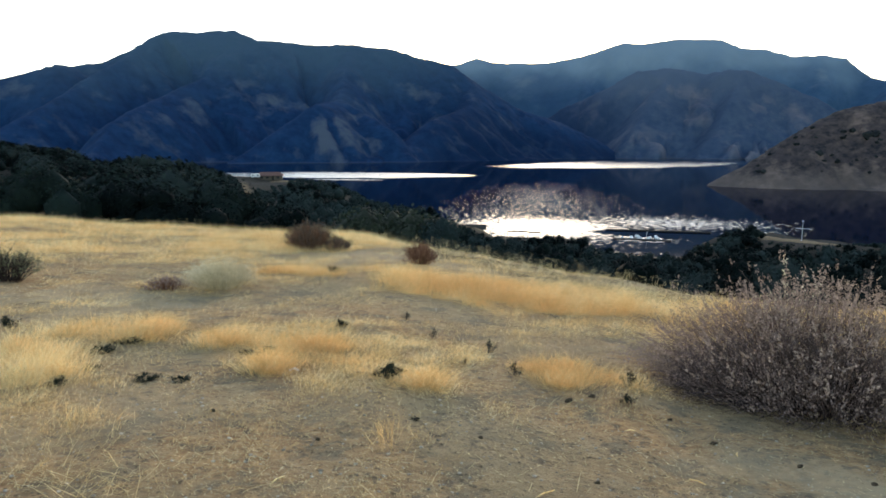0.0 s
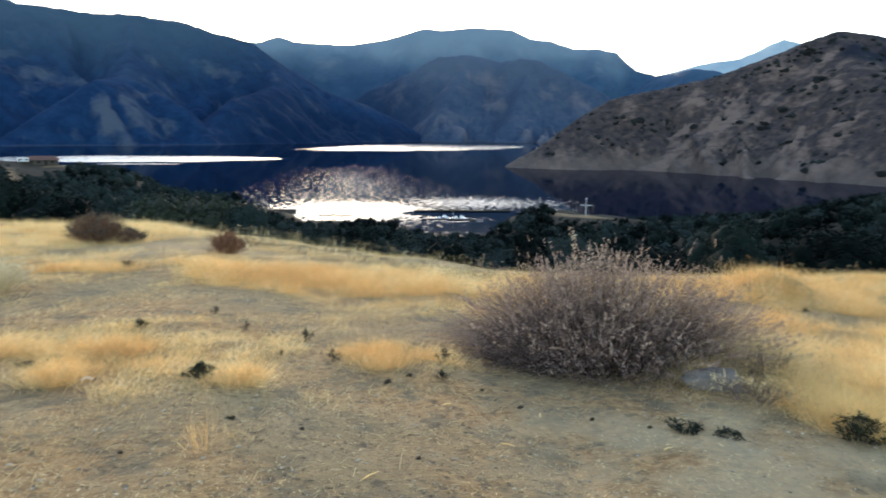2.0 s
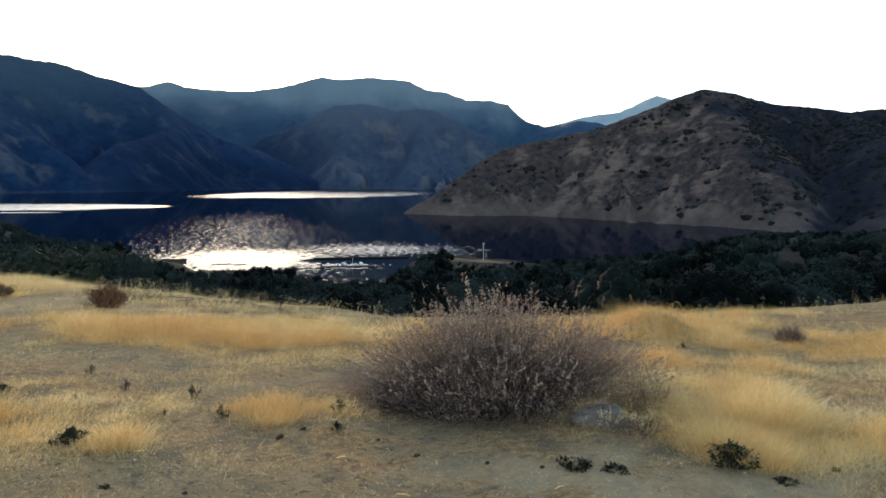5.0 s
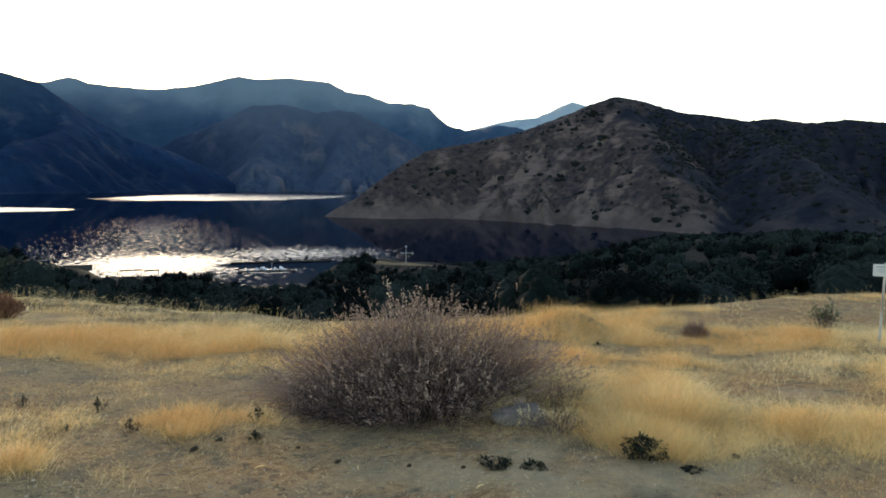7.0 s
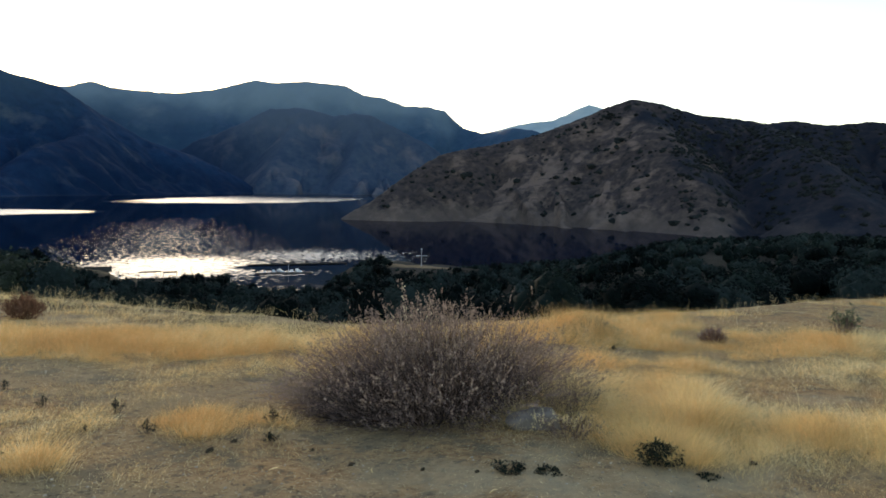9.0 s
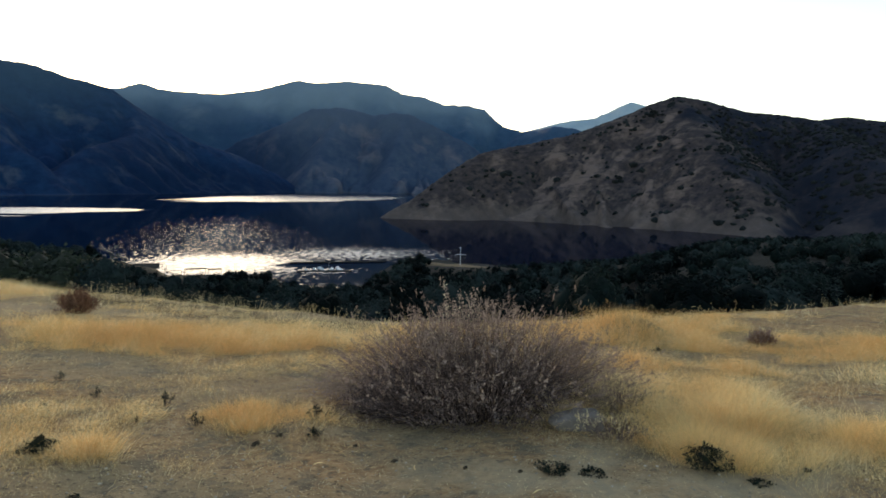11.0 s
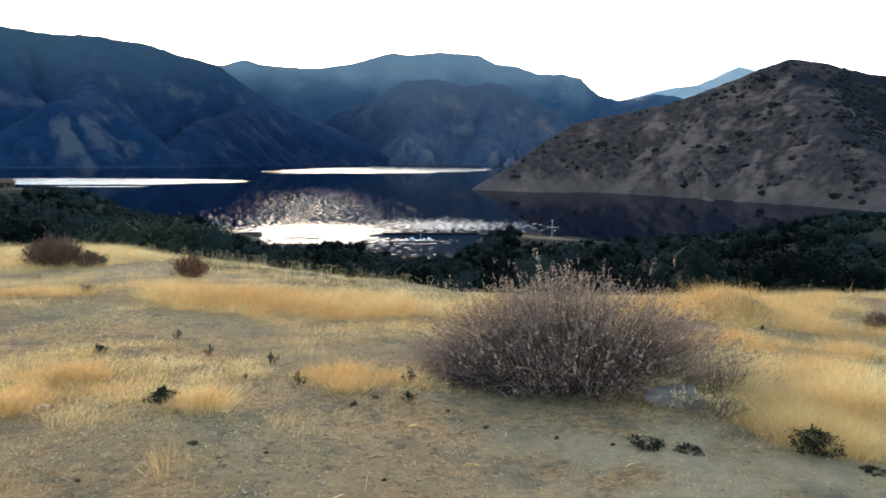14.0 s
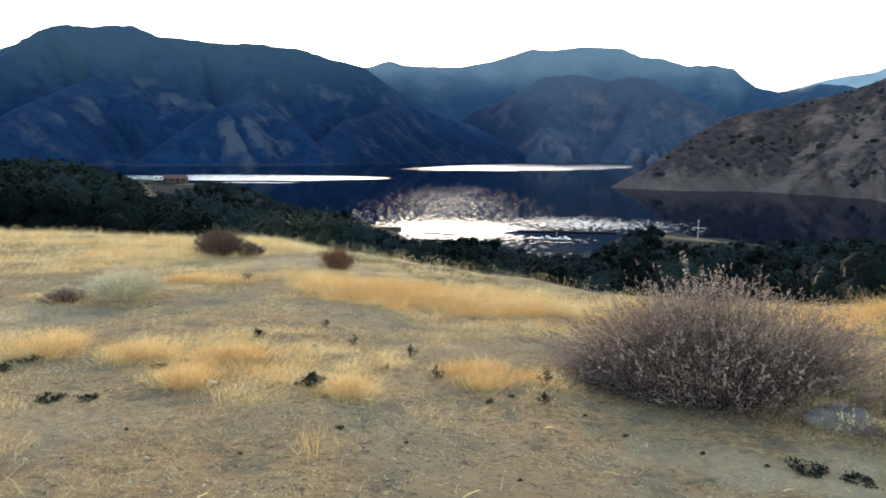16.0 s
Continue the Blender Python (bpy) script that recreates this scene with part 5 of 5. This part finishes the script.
def build_boat(az, d, turn, s, first=[]):
    x, y = polar(az, d)
    m = pose(x, y, LAKE_Z, 0, 0, turn) @ Matrix.Scale(s, 4)
    if first:
        copy_thing(first[0], Matrix.Identity(4)).matrix_basis = m
        return
    e = thing("boat", 0, 0, 0, "small white moored motor boat", "boat", "boats at the dock")
    bm = bmesh.new()
    rings = []
    for xx, w, zk in ((-2.8, 1.0, -0.1), (-1.0, 1.15, -0.25), (1.0, 1.05, -0.25), (2.2, 0.6, -0.15), (3.0, 0.05, 0.1)):
        rings.append([bm.verts.new(p) for p in ((xx, -w, 0.85 + 0.06 * max(xx, 0)), (xx, -w * 0.75, 0.15), (xx, 0, zk), (xx, w * 0.75, 0.15), (xx, w, 0.85 + 0.06 * max(xx, 0)))])
    for a, b in zip(rings[:-1], rings[1:]):
        for i in range(4):
            bm.faces.new((a[i], b[i], b[i + 1], a[i + 1]))
        bm.faces.new((a[4], b[4], b[0], a[0]))
    bm.faces.new(rings[0][::-1])
    part("hull", bm, HULL, e)
    bm = bmesh.new()
    box(bm, 0.2, 0, 1.25, 2.0, 1.5, 0.8, 0.15)
    cabin = part("cabin", bm, HULL, e)
    bm = bmesh.new()
    box(bm, 1.15, 0, 1.4, 0.2, 1.2, 0.4, 0.03)
    part("windscreen", bm, GLASS_DARK, cabin, "dark glass windscreen")
    e.matrix_basis = m
    first.append(e)


def build_dock(az0, d0, az1, d1, width, label, material):
    a, b = Vector((*polar(az0, d0), LAKE_Z)), Vector((*polar(az1, d1), LAKE_Z))
    mid, ang = (a + b) / 2, math.degrees(math.atan2(b.y - a.y, b.x - a.x))
    e = thing("dock", mid.x, mid.y, LAKE_Z, label, "dock", "docks on the lake", ang)
    ln = (b - a).length
    n = max(3, int(ln / 6))
    for i in range(n):
        bm = bmesh.new()
        box(bm, (i + 0.5) * ln / n - ln / 2, 0, 0.25, ln / n - 0.15, width, 0.7, 0.05)
        part("float", bm, material, e)


build_house()
build_trailer(-16.05, 296, 20, "white box trailer parked beside a lakeside building")
build_wall_block(2.9, 298, 10, 1.2, -8)
build_shelter(6.6, 303, -5, 9)
build_shelter(8.1, 303, -5, 6)
build_light_pole()
for az, d, h in ((9.7, 300, 5.5), (4.3, 296, 4.5), (17.6, 309, 4.5), (5.6, 300, 2.6)):
    build_post(az, d, h)
for k in range(7):
    build_boat(15.6 + 0.5 * k + 0.25 * (k * k % 3), 312 + 2.2 * (k % 3), 60 + 23 * (k % 4), 0.55 + 0.12 * (k % 3))
build_dock(14.8, 309, 19.6, 309, 1.6, "pale floating dock with moored boats", CONCRETE)
build_dock(14.2, 343, 22.6, 346, 2.0, "long dark floating breakwater on the lake", DARK_WOOD)

# ---- dry grass ----
# patches of tall grass: x, y, half-length, half-width, turn, height, paleness
PATCHES = [(1.3, 10.7, 3.4, 1.35, -14, 0.36, 0.16), (-2.7, 11.7, 1.0, 0.7, 0, 0.26, 0.2), (-3.4, 6.8, 0.85, 0.5, 5, 0.24, 0.3), (-1.2, 6.3, 0.36, 0.26, 0, 0.22, 0.25), (-2.1, 6.4, 0.45, 0.25, 0, 0.18, 0.3), (-1.64, 5.5, 0.42, 0.2, 0, 0.27, 0.2),
           (-3.4, 5.3, 0.78, 0.5, -20, 0.25, 0.7), (-0.18, 5.1, 0.24, 0.22, 0, 0.22, 0.4), (1.2, 5.75, 0.62, 0.40, -5, 0.23, 0.4), (-0.35, 3.78, 0.14, 0.12, 0, 0.24, 0.3)]
PATCHES_EAST = [(3.95, 3.75, 0.45, 0.4, -40, 0.22, 0.35), (4.9, 4.35, 1.5, 1.0, -40, 0.29, 0.85), (5.5, 2.55, 0.9, 0.5, -30, 0.29, 0.92), (4.35, 3.05, 0.8, 0.45, -40, 0.27, 0.92), (7.6, 7.9, 2.6, 0.9, -32, 0.27, 0.12), (10.2, 6.2, 2.2, 1.4, -40, 0.27, 0.2), (8.6, 3.6, 1.4, 1.0, -60, 0.29, 0.85),
                (6.4, 5.8, 1.6, 0.8, -42, 0.24, 0.25), (12.3, 3.9, 2.0, 1.6, -60, 0.27, 0.85), (8.1, 8.35, 1.2, 0.9, -40, 0.15, 0.35), (5.6, 9.6, 1.6, 1.0, -30, 0.26, 0.1), (3.9, 7.9, 1.6, 0.7, -20, 0.27, 0.2)]
BARE = [(3.80, 3.0, 0.34, 0.30, -40), (-1.27, 5.38, 0.16, 0.14, 0), (2.6, 4.4, 1.5, 0.55, -31), (1.2, 3.9, 2.4, 1.0, -8), (-2.75, 5.75, 0.75, 0.62, 30), (-0.6, 8.4, 1.6, 0.7, -5), (6.3, 3.95, 0.5, 0.35, 0), (6.9, 6.9, 1.8, 0.5, -42), (2.9, 3.4, 0.9, 0.6, -40), (-1.2, 4.4, 1.6, 0.5, 0),
        (13.5, 7.5, 3.5, 1.5, -30), (17.0, 8.3, 4.5, 3.2, -64), (6.6, 3.45, 0.45, 0.3, 0), (-0.9, 9.3, 1.3, 0.5, -10)]


def grass_cover(x, y):
    """How thick, tall and pale the grass stands, over arrays."""
    az, d = np.degrees(np.arctan2(x, y)), np.hypot(x, y)
    wob = (fbm(x / 0.45, y / 0.45, 61, 4) - 0.5) * 2.2
    thick = np.clip((fbm(x / 0.9, y / 0.9, 62, 4) - 0.48) * 2.6, 0, 0.30) * smooth((d - 3.6) / 2.5)
    tall = np.full(x.shape, 0.065)
    pale = np.full(x.shape, 0.5)
    for cx, cy, a, b, t, h, p in PATCHES + PATCHES_EAST:
        k = smooth((1.15 - oval(x, y, cx, cy, a, b, t) - wob * 0.6) / 0.6)
        thick = np.maximum(thick, k)
        tall = np.maximum(tall, 0.66 * h * (0.55 + 0.45 * k) * (k > 0.02))
        pale = np.where(k > 0.3, p, pale)
    rim = np.interp(az, [r[0] for r in RIM], [r[1] for r in RIM])
    edge = smooth(1 - np.abs(d - rim + 1.5) / 4.5)
    open_rim = smooth((az + 8) / 6) * smooth((24 - az) / 6)
    gaps = 1 - smooth((-8 - az) / 5) * (1 - np.clip((fbm(x / 2.2, y / 1.2, 74, 3) - 0.40) * 5, 0.08, 1))
    thick = np.maximum(thick, edge * (0.9 - 0.76 * open_rim) * gaps)
    tall = np.maximum(tall, edge * (0.22 - 0.10 * open_rim - 0.12 * smooth((az - 50) / 6)))
    pale = np.where(edge > 0.4, 0.6 - 0.35 * smooth((az - 18) / 8), pale)
    # well-grown grass further back to the west
    back = smooth((d - 12) / 5) * smooth((-4 - az) / 6)
    thick = np.maximum(thick, back * np.clip((fbm(x / 1.6, y / 1.6, 64, 3) - 0.47) * 5, 0.04, 1))
    tall = np.maximum(tall, back * 0.19)
    for cx, cy, a, b, t in BARE:
        thick = thick * smooth((oval(x, y, cx, cy, a, b, t) + wob * 0.5 - 0.7) / 0.5)
    # tufts with gaps between them
    tuft = fbm(x / 0.22, y / 0.22, 68, 3)
    thick = thick * np.clip((tuft - 0.41) * 5 + edge * (0.5 - 0.4 * open_rim) * gaps + back * 0.2 + 0.10 * smooth((az - 42) / 8) * smooth((8.5 - d) / 2), 0.03, 1)
    tall = tall * (0.42 + 1.0 * np.clip((tuft - 0.3) * 2.2, 0, 1))
    puff = fbm(x / 0.7, y / 0.7, 69, 2)
    east = smooth((az - 36) / 8)
    tall = tall * (1 - east + east * np.clip((puff - 0.1) * 2.1, 0.5, 1.2))
    thick = thick * (1 - east + east * np.clip((puff - 0.25) * 3.6, 0.35, 1))
    # none under the big bush
    thick = thick * smooth((oval(x, y, 3.3, 5.6, 1.25, 0.95, -31) - 0.75) / 0.3)
    # open ground in front of the rock
    thick = thick * smooth((oval(x, y, 3.1, 4.1, 0.65, 0.38, -35) - 0.8) / 0.3)
    return thick, tall, pale


def build_grass():
    rng = np.random.default_rng(500)
    n = 230000
    d = 2.7 * (31 / 2.7) ** rng.uniform(0, 1, n) ** 0.78
    az = rng.uniform(-42, 76, n)
    x, y = d * np.sin(np.radians(az)), d * np.cos(np.radians(az))
    thick, tall, pale = grass_cover(x, y)
    rim = np.interp(az, [r[0] for r in RIM], [r[1] for r in RIM])
    keep = (rng.random(n) < thick) & (d < rim + 1.2)
    x, y, d, tall, pale, thick = (v[keep] for v in (x, y, d, tall, pale, thick))
    m = len(x)
    z = land(x, y)
    per = 32
    k = np.repeat(np.arange(m), per)
    N = len(k)
    clump = 0.05 + 0.006 * d[k]
    ox, oy = rng.normal(0, 1, N), rng.normal(0, 1, N)
    bx, by = x[k] + ox * clump, y[k] + oy * clump
    bz = z[k] + 0.0
    base = np.stack([bx, by, bz - 0.02], 1)
    hh = tall[k] * rng.uniform(0.3, 1.12, N) * (0.8 + 0.4 * fbm(bx / 0.35, by / 0.35, 77, 2))
    # blades fan out of each tuft and all bend a little with the wind
    lean = (rng.normal(0, 0.66, (N, 2)) + np.stack([ox, oy], 1) * 0.28) * hh[:, None] + np.array([0.02, 0.01])
    tip = base + np.stack([lean[:, 0], lean[:, 1], hh], 1)
    width = (0.0008 + 0.00034 * d[k]) * rng.uniform(0.5, 1.2, N)
    is_pale = rng.random(N) < pale[k]
    # a small chaffy seed head near the tip of some blades
    head = rng.random(N) < 0.13
    for name, sel, material, label in (("dry_grass", ~is_pale, STRAW, "golden dry grass in tufts on the terrace"), ("pale_dry_grass", is_pale, PALE_STRAW, "pale bleached dry grass on the terrace")):
        near = sel & (d[k] < 7.5)
        away = sel & (d[k] >= 7.5) & (rng.random(N) < 0.6)
        v, f = blade_arrays(base[near], tip[near], width[near], rng)
        # further off a blade is one long triangle
        a = rng.uniform(0, math.pi, away.sum())
        side = np.stack([np.cos(a), np.sin(a), 0 * a], 1) * (width[away] * 0.6)[:, None]
        v2 = np.stack([base[away] - side, base[away] + side, tip[away]], 1).reshape(-1, 3)
        f2 = np.arange(len(v2)).reshape(-1, 3) + len(v)
        pick = np.where(sel & head & (d[k] < 16))[0]
        c = base[pick] + (tip[pick] - base[pick]) * rng.uniform(0.6, 1.05, (len(pick), 1)) + rng.normal(0, 0.012, (len(pick), 3)) + np.array([0, 0, 0.012])
        way = rng.normal(0, 0.8, c.shape) + np.array([0, 0, 0.7])
        way /= np.linalg.norm(way, axis=1)[:, None]
        q = np.cross(way, rng.normal(size=c.shape))
        q /= np.linalg.norm(q, axis=1)[:, None]
        s = (0.005 + 0.0006 * d[k][pick])[:, None] * rng.uniform(0.5, 1.5, (len(pick), 1))
        v3 = np.stack([c - way * s, c + q * s * 0.28, c + way * s, c - q * s * 0.28], 1).reshape(-1, 3)
        f3 = np.arange(len(v3)).reshape(-1, 4) + len(v) + len(v2)
        tagged(mesh_object(name, np.concatenate([v, v2, v3]), [f[0], f[1], f2, f3], material, flat=True), label, "grass", kind="stuff")
    # wild-oat stalks along the rim and in the tall stands
    n = 1700
    az = rng.uniform(-42, 72, n)
    rim = np.interp(az, [r[0] for r in RIM], [r[1] for r in RIM])
    d = rim - np.abs(rng.normal(0, 1.6, n)) + 0.8
    x, y = d * np.sin(np.radians(az)), d * np.cos(np.radians(az))
    thick, tall, pale = grass_cover(x, y)
    sel = rng.random(n) < (0.25 + fbm(x / 2, y / 2, 90, 2)) * (1 - 0.7 * smooth((az - 28) / 10))
    x, y, d = x[sel], y[sel], d[sel]
    base = np.stack([x, y, land(x, y) - 0.02], 1)
    n = len(x)
    tip = base + np.stack([rng.normal(0.05, 0.08, n), rng.normal(0, 0.08, n), rng.uniform(0.12, 0.36, n)], 1)
    v, f = blade_arrays(base, tip, np.full(n, 0.005), rng)
    g = 6
    kk = np.repeat(np.arange(n), g)
    c = tip[kk] + rng.normal(0, 0.035, (len(kk), 3)) - np.array([0, 0, 0.03])
    dd = rng.normal(size=c.shape) - np.array([0, 0, 0.6])
    dd /= np.linalg.norm(dd, axis=1)[:, None]
    q = np.cross(dd, rng.normal(size=c.shape))
    q /= np.linalg.norm(q, axis=1)[:, None]
    s = 0.018 * rng.uniform(0.6, 1.4, (len(kk), 1))
    sv = np.stack([c - dd * s * 0.6, c + q * s * 0.3, c + dd * s * 0.6, c - q * s * 0.3], 1).reshape(-1, 3)
    ob = mesh_object("wild_oats", np.concatenate([v, sv]), [f[0], f[1], np.arange(len(kk) * 4).reshape(-1, 4) + len(v)], PALE_STRAW, flat=True)
    tagged(ob, "pale wild oat stalks with drooping seed heads", "grass", kind="stuff")
    # thin low stubble between the stands
    n = 270000
    d = 2.6 * (20 / 2.6) ** rng.uniform(0, 1, n) ** 0.9
    az = rng.uniform(-42, 75, n)
    x, y = d * np.sin(np.radians(az)), d * np.cos(np.radians(az))
    cover = np.clip((fbm(x / 0.7, y / 0.7, 95, 4) - 0.42) * 3.2, 0.03, 1) * smooth((oval(x, y, 1.6, 3.6, 2.6, 1.0, -20) - 0.5) / 0.8)
    rim = np.interp(az, [r[0] for r in RIM], [r[1] for r in RIM])
    keep = (rng.random(n) < cover) & (d < rim)
    x, y, d = x[keep], y[keep], d[keep]
    n = len(x)
    base = np.stack([x, y, land(x, y) - 0.005], 1)
    tip = base + np.stack([rng.normal(0, 0.035, n), rng.normal(0, 0.035, n), rng.uniform(0.010, 0.055, n) * (0.6 + 0.4 * smooth((d - 3) / 4))], 1)
    a = rng.uniform(0, math.pi, n)
    side = np.stack([np.cos(a), np.sin(a), 0 * a], 1) * (0.0003 + 0.00022 * d)[:, None]
    v = np.stack([base - side, base + side, tip], 1).reshape(-1, 3)
    ob = mesh_object("stubble", v, np.arange(len(v)).reshape(-1, 3), STRAW, flat=True)
    ob.data.materials.append(PALE_STRAW)
    ob.data.polygons.foreach_set("material_index", (rng.random(n) < 0.45).astype(np.int32))
    tagged(ob, "thin low straw stubble on dry earth", "grass", kind="stuff")
    # long loose straw lying and arching close by
    n = 240
    x, y = rng.normal(-1.85, 0.42, n), rng.normal(3.15, 0.28, n)
    x2, y2 = rng.uniform(-1.4, 1.0, n // 4), rng.uniform(3.1, 4.2, n // 4)
    x, y = np.concatenate([x, x2]), np.concatenate([y, y2])
    base = np.stack([x, y, land(x, y) - 0.01], 1)
    a = rng.uniform(0, 2 * math.pi, len(x))
    ln = rng.uniform(0.08, 0.30, len(x)) * np.where(np.arange(len(x)) < n, 1, 0.5)
    tip = base + np.stack([np.cos(a) * ln, np.sin(a) * ln, ln * rng.uniform(0.05, 0.8, len(x))], 1)
    v, f = blade_arrays(base, tip, np.full(len(x), 0.0028), rng)
    tagged(mesh_object("loose_straw", v, f, PALE_STRAW, flat=True), "long loose bleached straws arching over bare earth", "straw", kind="stuff")


def build_ground_litter():
    """Chopped straw and small stones trodden into the earth."""
    rng = np.random.default_rng(600)
    n = 52000
    d = 2.5 * (13 / 2.5) ** rng.uniform(0, 1, n)
    az = rng.uniform(-42, 74, n)
    x, y = d * np.sin(np.radians(az)), d * np.cos(np.radians(az))
    sel = rng.random(n) < np.clip((fbm(x / 0.8, y / 0.8, 66, 3) - 0.3) * 2.6, 0.08, 1)
    x, y = x[sel], y[sel]
    a, ln = rng.uniform(0, math.pi, len(x)), 0.006 + 0.040 * rng.random(len(x)) ** 2.2
    z = land(x, y)
    base = np.stack([x, y, z + 0.003], 1)
    tx, ty = x + np.cos(a) * ln, y + np.sin(a) * ln
    tip = np.stack([tx, ty, land(tx, ty) + 0.004 + ln * rng.uniform(0, 0.15, len(x))], 1)
    v, f = blade_arrays(base, tip, 0.0012 + 0.0030 * rng.random(len(x)), rng)
    tagged(mesh_object("straw_litter", v, f, PALE_STRAW, flat=True), "chopped pale straw trodden into bare earth", "straw", kind="stuff")
    n = 6500
    d = 2.5 * (10 / 2.5) ** rng.uniform(0, 1, n)
    az = rng.uniform(-42, 74, n)
    x, y = d * np.sin(np.radians(az)), d * np.cos(np.radians(az))
    z = land(x, y)
    s = 0.0025 + 0.009 * rng.random(n) ** 5
    v = BALL_LOW[0][None] * (1 + (rng.random((n, len(BALL_LOW[0]), 1)) - 0.5) * 0.4) * (s[:, None] * np.array([1.3, 1.0, 0.7]))[:, None, :] + np.stack([x, y, z + s * 0.3], 1)[:, None, :]
    f = (BALL_LOW[1][None] + (np.arange(n) * len(BALL_LOW[0]))[:, None, None]).reshape(-1, 3)
    tagged(mesh_object("pebbles", v.reshape(-1, 3), f, PEBBLE), "small pale stones scattered on bare earth", "stones", kind="stuff")


build_grass()
build_ground_litter()
